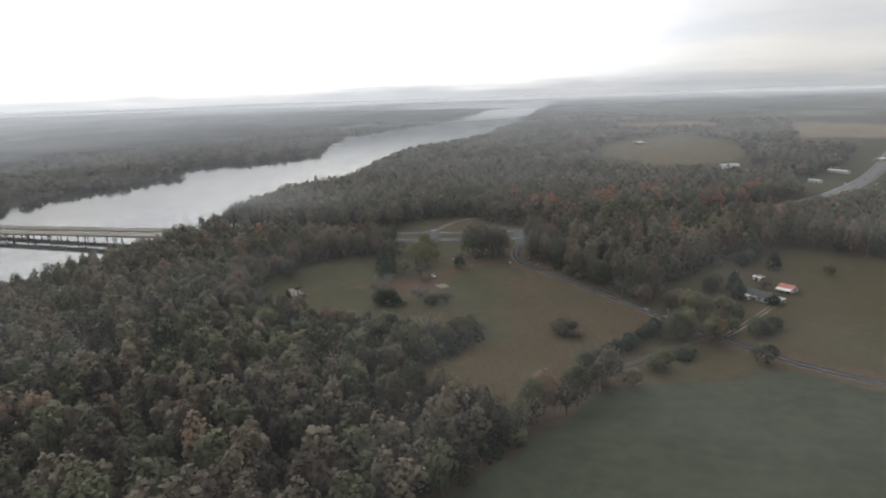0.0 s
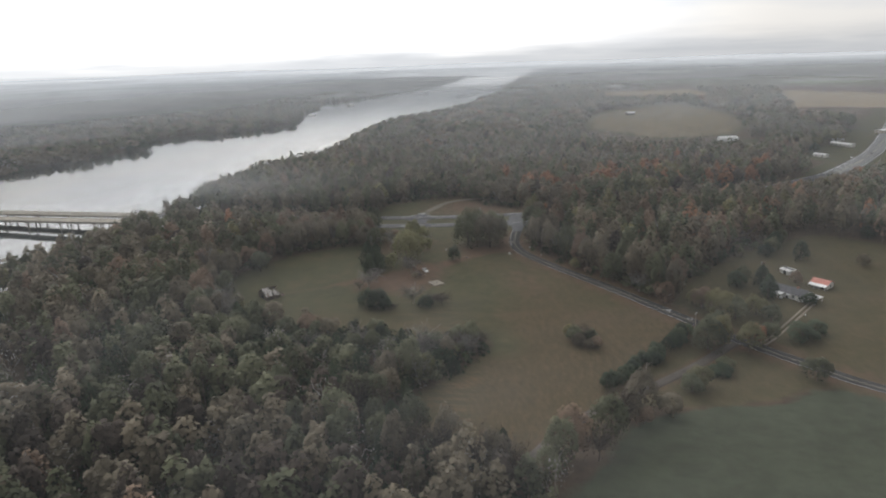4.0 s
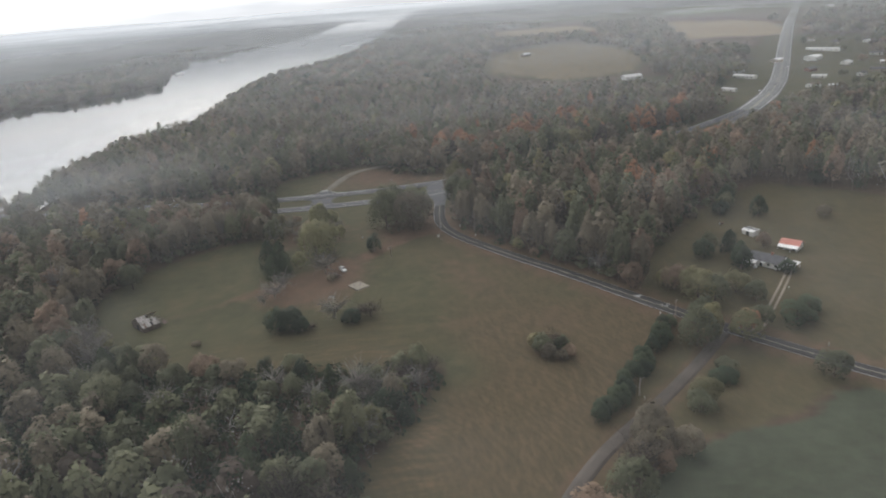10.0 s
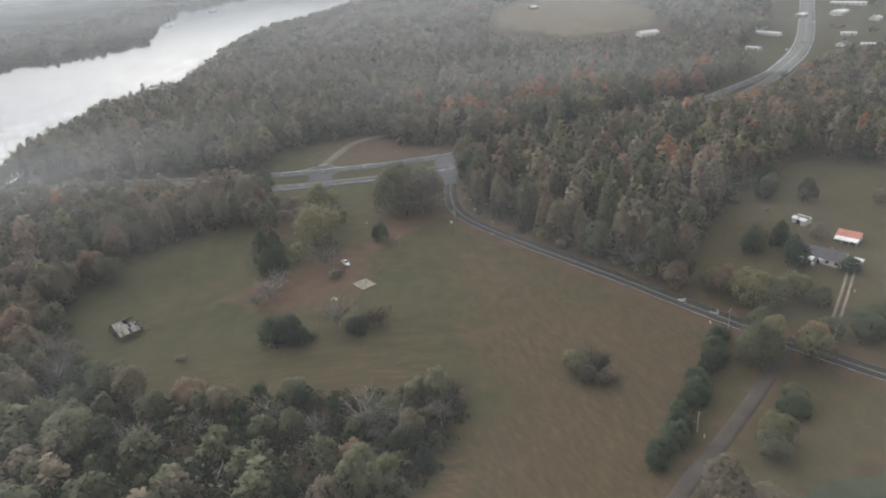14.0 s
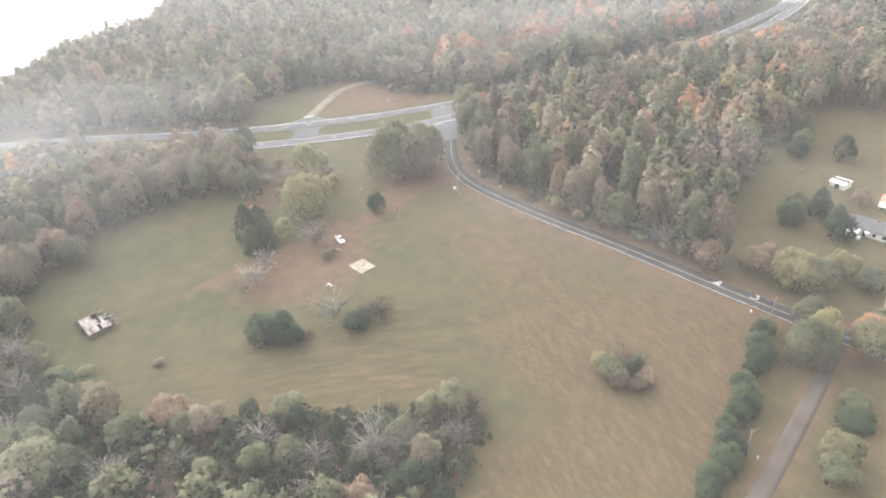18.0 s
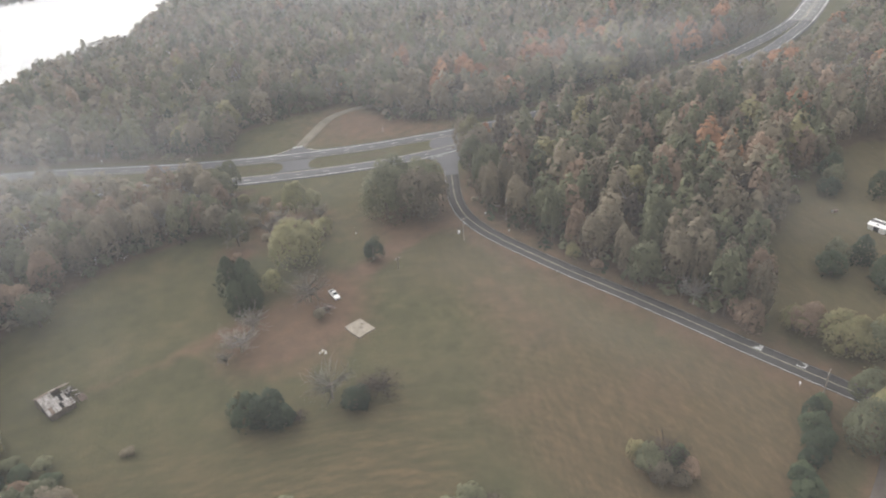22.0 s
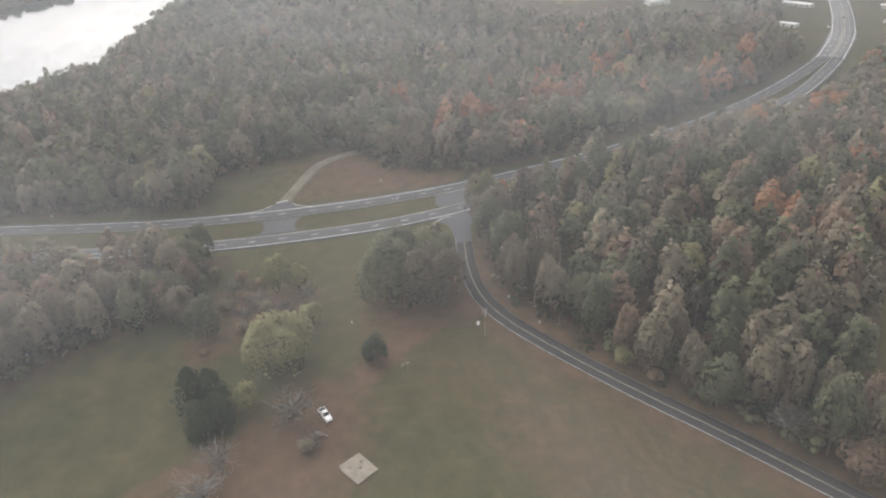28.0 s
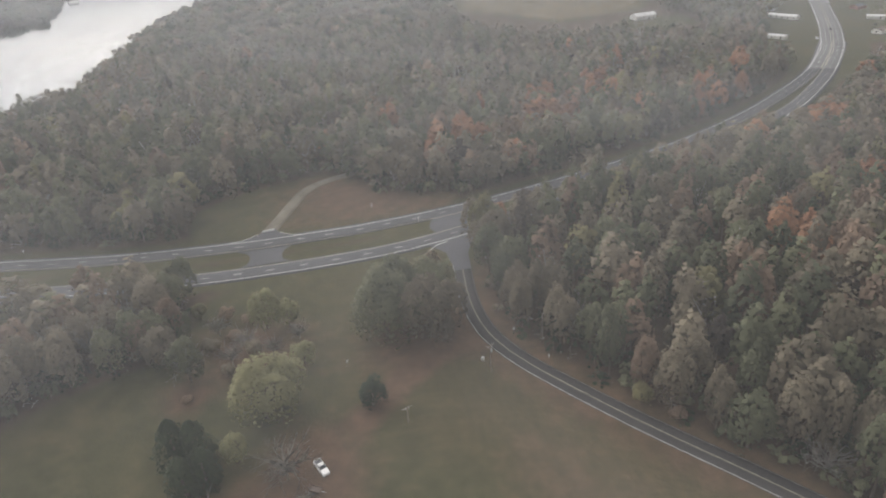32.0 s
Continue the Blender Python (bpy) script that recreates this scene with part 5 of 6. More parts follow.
for line in (NORTHBOUND, SOUTHBOUND):
    c = deck_line(line)
    z = deck_height(c)
    n = normals_of(c)
    rows = []
    for o, dz in ((-5.4, 0.05), (-5.4, -1.0), (5.4, -1.0), (5.4, 0.05)):
        rows.append(np.column_stack([c + n * o, z + dz]))
    v = np.stack(rows, 1)
    i = (np.arange(len(c) - 1)[:, None] * 4 + np.arange(3)[None]).ravel()
    deck = new("deck", mesh_of("deck", v.reshape(-1, 3), np.stack([i, i + 4, i + 5, i + 1], 1), [CONCRETE]))
    deck.parent = bridge
    ribbon("deck_surface", c, -5.1, 5.1, 0.125, CONCRETE, deck_height, 0.01, bridge)
    for o in (-5.25, 5.25):
        ribbon("parapet", c, o - 0.14, o + 0.14, 0.72, CONCRETE, deck_height, 0.7, bridge)
    for k in range(0, len(c), 5):
        px, py = c[k]
        a = math.degrees(math.atan2(n[k][1], n[k][0]))
        cap = part("pier_cap", box(-4.9, 4.9, -0.6, 0.6, -1.0, 0), CONCRETE, bridge)
        cap.matrix_basis = pose(px, py, z[k] - 1.0, 0, 0, a)
        for o in (-3.6, 3.6):
            pier = part("pier", rod((0, 0, RIVER_Z - 4 - z[k] + 2.0), (0, 0, 0), 0.52, 0.5, 10), CONCRETE, bridge)
            pier.matrix_basis = pose(px + n[k][0] * o, py + n[k][1] * o, z[k] - 2.0)


# ---- the old house place: slab, pickup, cart, clutter ----
floor_slab = thing("concrete_slab", 0, 0.6, level(0, 0), 33, "weathered pale concrete slab with dark stains on the meadow", "slab")
bm = slab_of([(-3.2, -3.9), (-1.0, -4.0), (-0.9, -3.7), (3.1, -3.9), (3.2, 3.9), (-3.0, 4.0), (-3.3, 1.0)], -0.4, 0.32)
part("slab", bm, SLAB, floor_slab)
for sx, sy, sr in ((0.3, -0.4, 0.5), (1.7, 1.2, 0.42), (-1.4, 1.6, 0.35)):
    part("stain", slab_of([(sx + sr * math.cos(a) * (1 + 0.2 * math.sin(3 * a)), sy + 0.7 * sr * math.sin(a)) for a in np.arange(9) * 0.698], 0.3, 0.325), TRACK, floor_slab, "dark damp stain")
for k in range(6):
    part("block", box(-3.5 + 0.02 * k, -3.1, -2.9 + 1.05 * k, -2.45 + 1.05 * k, -0.1, 0.42 + 0.08 * (k % 2), 0.03), SLAB, floor_slab)


def lofted(sections, bm=None):
    """A closed shape through rings of equal length."""
    bm = bm or bmesh.new()
    rings = [[bm.verts.new(p) for p in ring] for ring in sections]
    for a, b in zip(rings, rings[1:]):
        for i in range(len(a)):
            j = (i + 1) % len(a)
            bm.faces.new((a[i], a[j], b[j], b[i]))
    bm.faces.new(rings[0][::-1])
    bm.faces.new(rings[-1])
    bmesh.ops.recalc_face_normals(bm, faces=bm.faces)
    return bm


def ring(x, w, z0, z1, r=0.12):
    return [(x, -w, z0), (x, w, z0), (x, w, z1 - r), (x, w - r, z1), (x, -w + r, z1), (x, -w, z1 - r)]


def wheel(parent, x, y, radius=0.38):
    tyre = part("wheel", rod((x, y - 0.12, radius), (x, y + 0.12, radius), radius, radius, 16), RUBBER, parent)
    part("rim", rod((x, y - 0.13, radius), (x, y + 0.13, radius), radius * 0.58, radius * 0.58, 12), STEEL, tyre)


def pickup(x, y, turn, paint, label):
    t = thing("pickup_truck", x, y, level(x, y), turn, label, "pickup")
    part("body", lofted([ring(-2.8, 0.86, 0.5, 0.95), ring(-2.72, 0.94, 0.42, 1.02), ring(-0.75, 0.96, 0.4, 1.02), ring(0.95, 0.96, 0.4, 1.08), ring(2.45, 0.93, 0.42, 1.02), ring(2.8, 0.82, 0.5, 0.9)]), paint, t)
    part("bonnet", lofted([ring(0.98, 0.88, 1.0, 1.14, 0.05), ring(2.6, 0.82, 0.96, 1.06, 0.05)]), paint, t)
    part("cabin", lofted([ring(-0.8, 0.84, 1.0, 1.4), ring(-0.62, 0.76, 1.0, 1.82), ring(0.35, 0.76, 1.0, 1.84), ring(1.1, 0.86, 1.0, 1.15, 0.05)]), paint, t)
    part("windscreen", sheet((0.48, -0.68, 1.78), (1.1, -0.78, 1.2), (1.1, 0.78, 1.2), (0.48, 0.68, 1.78), -0.03), GLASS, t)
    part("rear_window", sheet((-0.66, -0.62, 1.74), (-0.66, 0.62, 1.74), (-0.82, 0.68, 1.35), (-0.82, -0.68, 1.35), -0.03), GLASS, t)
    for s in (-1, 1):
        part("side_window", box(-0.5, 0.45, s * 0.79 - 0.03, s * 0.79 + 0.03, 1.3, 1.66), GLASS, t)
        part("bed_wall", box(-2.72, -0.85, s * 0.9 - 0.05, s * 0.9 + 0.05, 0.9, 1.2, 0.02), paint, t)
        part("headlight", box(2.68, 2.84, s * 0.62 - 0.14, s * 0.62 + 0.14, 0.72, 0.9, 0.02), WHITE_PLASTIC, t)
        part("tail_light", box(-2.84, -2.74, s * 0.8 - 0.07, s * 0.8 + 0.07, 0.75, 1.0, 0.01), RED_PAINT, t)
        for wx in (-1.8, 1.85):
            wheel(t, wx, s * 0.84)
    part("bed_floor", box(-2.7, -0.85, -0.84, 0.84, 1.02, 1.05), CAR_DARK, t, "dark empty load bed")
    part("tailgate", box(-2.78, -2.7, -0.85, 0.85, 0.8, 1.2, 0.02), paint, t)
    part("bumper", box(2.76, 2.95, -0.88, 0.88, 0.45, 0.65, 0.04), STEEL, t)
    return t


pickup(-7.0, 20.6, -68, CAR_WHITE, "white pickup truck with an empty bed parked under trees")
cart = thing("flat_trailer", -8.8, 14.2, level(-8, 14), -30, "small rusty brown flat trailer beside the pickup", "trailer")
part("platform", box(-1.3, 1.3, -0.9, 0.9, 0.55, 0.68, 0.02), RUST_TIN, cart)
part("drawbar", rod((1.3, 0, 0.55), (2.6, 0, 0.42), 0.05, 0.05), STEEL, cart)
for s in (-1, 1):
    part("side_rail", box(-1.3, 1.3, s * 0.88 - 0.03, s * 0.88 + 0.03, 0.68, 0.95), RUST_TIN, cart)
    wheel(cart, -0.1, s * 0.98, 0.3)


def yard_chair(x, y, turn):
    t = thing("garden_chair", x, y, level(x, y), turn, "white plastic garden chair on bare red soil", "chair", "chairs on the red soil")
    part("seat", box(-0.25, 0.25, -0.25, 0.25, 0.4, 0.45, 0.02), WHITE_PLASTIC, t)
    part("backrest", sheet((-0.25, -0.25, 0.45), (-0.25, 0.25, 0.45), (-0.4, 0.25, 0.95), (-0.4, -0.25, 0.95), 0.04), WHITE_PLASTIC, t)
    for sx in (-0.22, 0.22):
        for sy in (-0.22, 0.22):
            part("leg", rod((sx * 1.15, sy * 1.15, 0), (sx, sy, 0.42), 0.025, 0.03), WHITE_PLASTIC, t)
    return t


for cx, cy, ca in ((-11.6, -7.4, 20), (-12.6, -8.6, 110), (-10.9, -9.2, 250)):
    yard_chair(cx, cy, ca)
table_thing = thing("garden_table", -11.8, -8.5, level(-12, -8), 15, "small pale garden table on bare red soil", "table")
part("tabletop", rod((0, 0, 0.7), (0, 0, 0.75), 0.45, 0.45, 16), CONCRETE, table_thing)
for a in range(4):
    part("leg", rod((0.4 * math.cos(a * 1.571 + 0.78), 0.4 * math.sin(a * 1.571 + 0.78), 0), (0.33 * math.cos(a * 1.571 + 0.78), 0.33 * math.sin(a * 1.571 + 0.78), 0.7), 0.025, 0.025), WHITE_PLASTIC, table_thing)


# ---- ruined barn ----
barn = thing("old_barn", -86.2, -9.0, level(-86, -9), 40, "old timber barn with a patched grey tin roof, one end collapsed", "barn")
BL, BW, EAVE, RIDGE = 5.2, 5.2, 2.4, 5.4
for s in (-1, 1):
    wall = part("side_wall", box(-BL, 1.6, s * BW - 0.06, s * BW + 0.06, -0.3, EAVE), WOOD, barn)
    for k in range(17):
        part("board", box(-BL + 0.41 * k, -BL + 0.41 * k + 0.37, s * (BW + 0.06) - 0.025, s * (BW + 0.06) + 0.025, -0.2, EAVE - 0.1 - 0.1 * (k * 7 % 3)), WOOD, wall)
bm = slab_of([(-BW, -0.3), (BW, -0.3), (BW, EAVE), (0, RIDGE - 0.05), (-BW, EAVE)], 0, 0.12)
gable = part("gable_wall", bm, WOOD, barn)
gable.matrix_basis = Matrix.Translation((-BL, 0, 0)) @ Matrix(((0, 0, 1, 0), (1, 0, 0, 0), (0, 1, 0, 0), (0, 0, 0, 1)))
part("doorway", box(-BL - 0.03, -BL + 0.02, -1.1, 1.1, 0, 2.3), DARK, barn, "dark open doorway")
part("floor", box(-BL, BL, -BW, BW, -0.35, 0.03), DARK, barn, "dark dirt floor with debris")
tin = random.Random(4)
for s in (-1, 1):
    for k in range(12):
        for h in range(3):                          # three courses from eave to ridge
            end = 12 - (4 + h if s < 0 else 2) + tin.choice((0, 0, 1)) - (2 if s < 0 and h == 2 else 0)
            if k >= end or tin.random() < 0.02:
                continue
            x0, w = -BL - 0.35 + 0.92 * k + tin.uniform(-0.06, 0.06), 0.96
            sag = 0.1 * max(0, k - 5) * tin.uniform(0.4, 1.2)
            y0, y1 = s * (BW + 0.45) * (1 - h / 3.0) , s * (BW + 0.45) * (1 - (h + 1.06) / 3.0)
            z0, z1 = EAVE - 0.2 + (RIDGE - EAVE + 0.2) * h / 3.0 - sag, EAVE - 0.2 + (RIDGE - EAVE + 0.2) * min(1.0, (h + 1.06) / 3.0) - sag + tin.uniform(0, 0.08)
            part("roof_sheet", sheet((x0, y0, z0), (x0 + w, y0, z0 + tin.uniform(-0.1, 0.1)), (x0 + w, y1, z1), (x0, y1, z1), 0.03 * -s), RUST_TIN if tin.random() < (0.14 if s < 0 else 0.7) else TIN, barn)
part("ridge_cap", rod((-BL - 0.4, 0, RIDGE + 0.04), (1.2, 0, RIDGE - 0.05), 0.14, 0.14, 6), RUST_TIN, barn)
for k in range(5):
    for s in (-1, 1):
        part("rafter", rod((1.4 + 0.9 * k, s * BW, EAVE - 0.5 * k), (1.2 + 0.9 * k, s * 0.3, RIDGE - 0.5 - 0.75 * k), 0.07, 0.06, 4), WOOD, barn)
for k in range(14):
    a = k * 2.3
    part("fallen_board", box(-1.2, 1.2, -0.1 - 0.2 * (k % 3 == 0), 0.1 + 0.2 * (k % 3 == 0), 0, 0.05), TIN if k % 3 == 0 else WOOD, barn).matrix_basis = pose(3.2 + 1.5 * math.cos(a), 3.6 * math.sin(a), 0.25 + 0.11 * k, 10 * math.sin(a), 14 * math.cos(a), 40 * k)
part("leaning_sheet", sheet((3.6, -4.4, 0.1), (5.6, -4.0, 0.15), (5.2, -2.2, 1.4), (3.4, -2.6, 1.5), 0.04), RUST_TIN, barn)


# ---- farmyard: house, sheds, tank ----
def roof_planes(parent, l, w, eave, ridge, mat, over=0.5, name="roof"):
    for s in (-1, 1):
        part(name, sheet((-l - over, s * (w + over), eave - 0.15), (l + over, s * (w + over), eave - 0.15), (l + over, 0, ridge), (-l - over, 0, ridge), 0.12 * s), mat, parent)


def window(parent, x, y, z, w, h, across):
    """A window in a wall that runs along x (across=0) or along y."""
    d = (w / 2, 0.06) if not across else (0.06, w / 2)
    f = part("window", box(x - d[0] - 0.08 * (not across), x + d[0] + 0.08 * (not across), y - d[1] - 0.08 * across, y + d[1] + 0.08 * across, z - 0.08, z + h + 0.08), WHITE_PLASTIC, parent)
    k = 0.02
    part("pane", box(x - d[0] - (k if across else 0), x + d[0] + (k if across else 0), y - d[1] - (0 if across else k), y + d[1] + (0 if across else k), z, z + h), GLASS, f)


def dwelling(name, x, y, turn, l, w, eave, ridge, wall_mat, roof_mat, label, category="house", group="", windows=3, chimney=False):
    t = thing(name, x, y, min(level(x + dx, y + dy) for dx in (-5, 5) for dy in (-5, 5)), turn, label, category, group)
    part("wall", box(-l, l, -w, w, -0.8, eave), wall_mat, t)
    for s in (-1, 1):
        g = part("gable", slab_of([(-w, eave), (w, eave), (0, ridge - 0.1)], -0.08, 0.08), wall_mat, t)
        g.matrix_basis = Matrix.Translation((s * (l - 0.09), 0, 0)) @ Matrix(((0, 0, 1, 0), (1, 0, 0, 0), (0, 1, 0, 0), (0, 0, 0, 1)))
    roof_planes(t, l, w, eave, ridge, roof_mat)
    part("ridge_cap", rod((-l - 0.5, 0, ridge + 0.03), (l + 0.5, 0, ridge + 0.03), 0.12, 0.12, 6), roof_mat, t)
    for s in (-1, 1):
        for k in range(windows):
            wx = -l + (k + 0.5) * 2 * l / windows
            if k == windows // 2 and s < 0:
                d = part("door", box(wx - 0.5, wx + 0.5, s * w - 0.05, s * w + 0.05, 0.05, 2.1), DARK, t)
                part("door_handle", rod((wx + 0.38, s * (w + 0.05), 1.0), (wx + 0.38, s * (w + 0.12), 1.0), 0.04, 0.04), STEEL, d)
            else:
                window(t, wx, s * w, 0.9, 1.1, 1.2, False)
        window(t, s * l, 0, 0.9, 1.1, 1.2, True)
    if chimney:
        part("chimney", box(l * 0.3, l * 0.3 + 0.8, -0.4, 0.4, eave, ridge + 0.9, 0.03), BRICKWORK, t)
    return t


house = dwelling("farmhouse", 177, -18.5, -53, 7.8, 4.6, 2.7, 4.7, SIDING, GREY_SHINGLE, "single-storey farmhouse with a grey shingle roof and white porch", "house", windows=5, chimney=True)
porch = part("porch_roof", sheet((-6.6, -8.0, 2.3), (-1.2, -8.0, 2.3), (-1.2, -4.6, 2.75), (-6.6, -4.6, 2.75), 0.12), WHITE_METAL, house, "white metal porch roof")
for k in range(4):
    part("porch_post", rod((-6.4 + 1.7 * k, -7.8, -0.4), (-6.4 + 1.7 * k, -7.8, 2.25), 0.07, 0.07, 6), WHITE_PLASTIC, porch)
part("porch_floor", box(-6.7, -1.1, -8.1, -4.6, -0.6, 0.05), CONCRETE, house)
part("awning", sheet((0.2, -5.9, 2.2), (1.8, -5.9, 2.2), (1.8, -4.6, 2.7), (0.2, -4.6, 2.7), 0.06), WHITE_METAL, house)
part("carport_roof", box(8.6, 13.5, -3.4, 3.4, 2.4, 2.55), WHITE_METAL, house, "flat white carport roof")
for sx in (8.9, 13.2):
    for sy in (-3.1, 3.1):
        part("carport_post", rod((sx, sy, -0.8), (sx, sy, 2.4), 0.06, 0.06), WHITE_PLASTIC, house)

shed = thing("white_shed", 188.5, 13.0, level(190, 13), -66, "small metal shed with a white roof and dark ridge band", "shed")
part("wall", box(-2.9, 2.9, -2.5, 2.5, -0.6, 2.2), SIDING, shed)
for s in (-1, 1):
    part("roof", sheet((-3.2, s * 3.0, 2.15), (3.2, s * 3.0, 2.15), (3.2, s * 0.95, 2.7), (-3.2, s * 0.95, 2.7), 0.08 * s), WHITE_METAL, shed)
    part("ridge_band", sheet((-3.2, s * 0.95, 2.71), (3.2, s * 0.95, 2.71), (3.2, 0, 2.95), (-3.2, 0, 2.95), 0.1 * s), GREY_SHINGLE, shed, "dark grey band along the ridge")
part("vent", box(-0.4, 0.3, -2.1, -1.7, 2.3, 2.8, 0.03), DARK, shed)
part("door", box(-0.9, 0.9, -2.56, -2.48, 0, 1.95), DARK, shed)

red_shed = dwelling("red_shed", 197.5, -5.5, -50, 4.0, 3.4, 2.4, 4.0, SIDING, RED_TIN, "white-walled shed under a faded red metal roof", "shed", windows=2)
part("lean_to", sheet((-4.3, -6.2, 1.9), (4.3, -6.2, 1.9), (4.3, -3.7, 2.5), (-4.3, -3.7, 2.5), 0.08), WHITE_METAL, red_shed, "white lean-to roof along the front")
for k in range(4):
    part("lean_to_post", rod((-4.0 + 2.67 * k, -6.0, -0.5), (-4.0 + 2.67 * k, -6.0, 1.9), 0.06, 0.06), WHITE_PLASTIC, red_shed)

tank = thing("gas_tank", 169.5, -23.5, level(169.5, -23.5), 30, "round white gas tank on legs beside the farmhouse", "tank")
bm = bmesh.new()
bmesh.ops.create_uvsphere(bm, u_segments=16, v_segments=10, radius=0.75, matrix=Matrix.Translation((0, 0, 1.15)))
part("tank", bm, WHITE_PLASTIC, tank, smooth=True)
for a in range(3):
    part("leg", rod((0.6 * math.cos(a * 2.1), 0.6 * math.sin(a * 2.1), 0), (0.4 * math.cos(a * 2.1), 0.4 * math.sin(a * 2.1), 0.7), 0.06, 0.06), STEEL, tank)
spool = thing("feed_barrel", 181, 27, level(181, 27), 0, "dark old barrel lying in the farm yard", "barrel")
part("drum", rod((-0.9, 0, 0.6), (0.9, 0.3, 0.6), 0.6, 0.6, 14), RUST_TIN, spool)
part("rim", rod((-0.92, 0, 0.6), (-0.84, 0.02, 0.6), 0.64, 0.64, 14), STEEL, spool)


# ---- poles, posts and marks along the roads ----
def utility_pole(x, y, height, turn, label, box_on=False):
    t = thing("utility_pole", x, y, level(x, y), turn, label, "pole", "utility poles along the lane")
    part("post", rod((0, 0, -0.3), (0, 0, height), 0.17, 0.11, 10), POLE_WOOD, t)
    arm = part("crossarm", box(-1.35, 1.35, -0.07, 0.07, height - 0.75, height - 0.6), POLE_WOOD, t)
    for k in (-1.2, -0.45, 0.45, 1.2):
        part("insulator", rod((k, 0, height - 0.6), (k, 0, height - 0.4), 0.06, 0.04), WHITE_PLASTIC, arm)
    for s in (-1, 1):
        part("brace", rod((0, 0.05, height - 1.6), (s * 0.8, 0.05, height - 0.75), 0.03, 0.03, 4), STEEL, t)
    if box_on:
        part("transformer", rod((0, -0.36, height - 2.4), (0, -0.36, height - 1.5), 0.26, 0.26, 12), STEEL, t)
    return t


utility_pole(42.2, 44.5, 9.5, 35, "pale wooden utility pole with a crossarm beside the lane", True)
utility_pole(61.0, 54.5, 9.5, 60, "pale wooden utility pole with a crossarm at the wood's edge")
utility_pole(119.2, -54.6, 8.5, 40, "pale wooden utility pole with a crossarm beside the field")
utility_pole(16, 31, 5.2, 20, "short thin grey pole standing in the meadow")


def marker(x, y, tall, label, name="marker_post", cap=0.3):
    t = thing(name, x, y, level(x, y), x * 7 % 90, label, "post", "pale roadside markers")
    part("post", rod((0, 0, -0.2), (0, 0, tall), 0.05, 0.05, 6), STEEL, t)
    part("plate", box(-cap, cap, -0.04, 0.04, tall - 2 * cap, tall + 0.1, 0.02), WHITE_PLASTIC, t)
    return t


for mx, my, mt, ml in ((54.4, 61.5, 1.3, "white marker plate on a post by the woods"), (59.8, 45.6, 1.2, "white marker plate on a post by the lane"), (115.2, -50.2, 1.3, "white marker plate on a post by the field"),
                       (87.5, -101.5, 1.3, "white marker plate on a post by the track"), (24.5, 171, 2.4, "white sign plate on a post above the red bank"), (-119, 176, 1.5, "white marker plate beside the highway"),
                       (3, 60.5, 1.2, "white marker plate on a post in grass"), (160, -86, 1.4, "white marker plate at the lane corner"), (329, 268, 1.5, "white marker plate beside the highway curve"),
                       (172, -44, 1.2, "white marker plate beside the gravel drive")):
    marker(mx, my, mt, ml)
cabinet = thing("utility_cabinet", 41.4, 50.2, level(41, 50), 30, "white metal utility cabinet beside the lane", "cabinet")
part("body", box(-0.4, 0.4, -0.3, 0.3, 0, 1.0, 0.04), WHITE_METAL, cabinet)
part("door", box(-0.34, 0.34, -0.33, -0.3, 0.1, 0.92), WHITE_PLASTIC, cabinet)
part("lid", box(-0.45, 0.45, -0.35, 0.35, 1.0, 1.06, 0.02), WHITE_METAL, cabinet)
barrier = thing("white_barrier", -20, 162.2, 0, 8, "low white concrete barrier at the track's mouth", "barrier")
part("rail", box(-2.4, 2.4, -0.2, 0.2, 0.05, 0.75, 0.06), WHITE_METAL, barrier)
for k in (-1.6, 1.6):
    part("foot", box(k - 0.3, k + 0.3, -0.35, 0.35, -0.1, 0.15, 0.03), CONCRETE, barrier)


def on_lane(x, y, turn):
    return pose(x, y, level(x, y) + 0.13, 0, 0, turn)


letters = new("painted_word")
letters.parent = lane
letters.matrix_basis = on_lane(112.5, -34.4, -52)
for k in range(4):
    for s in (-1.0, 0.35):
        part("painted_bar", box(-1.1 + 0.62 * k, -0.75 + 0.62 * k, s, s + 1.0, 0, 0.012), PAINT, letters)
square = new("painted_box")
square.parent = lane
square.matrix_basis = on_lane(120.3, -43.6, -52)
for bx in ((-1.2, 1.2, -1.0, -0.8), (-1.2, 1.2, 0.8, 1.0), (-1.2, -1.0, -0.8, 0.8), (1.0, 1.2, -0.8, 0.8)):
    part("painted_bar", box(*bx, 0, 0.012), PAINT, square)
pts = [(49.5 + 9.5 * math.cos(radians(a)), 118.5 + 9.0 * math.sin(radians(a))) for a in range(95, 171, 5)]
ribbon("turn_line", pts, -0.1, 0.1, 0.145, PAINT, lambda xy: 0 * xy[:, 0], 0.01, mouth)


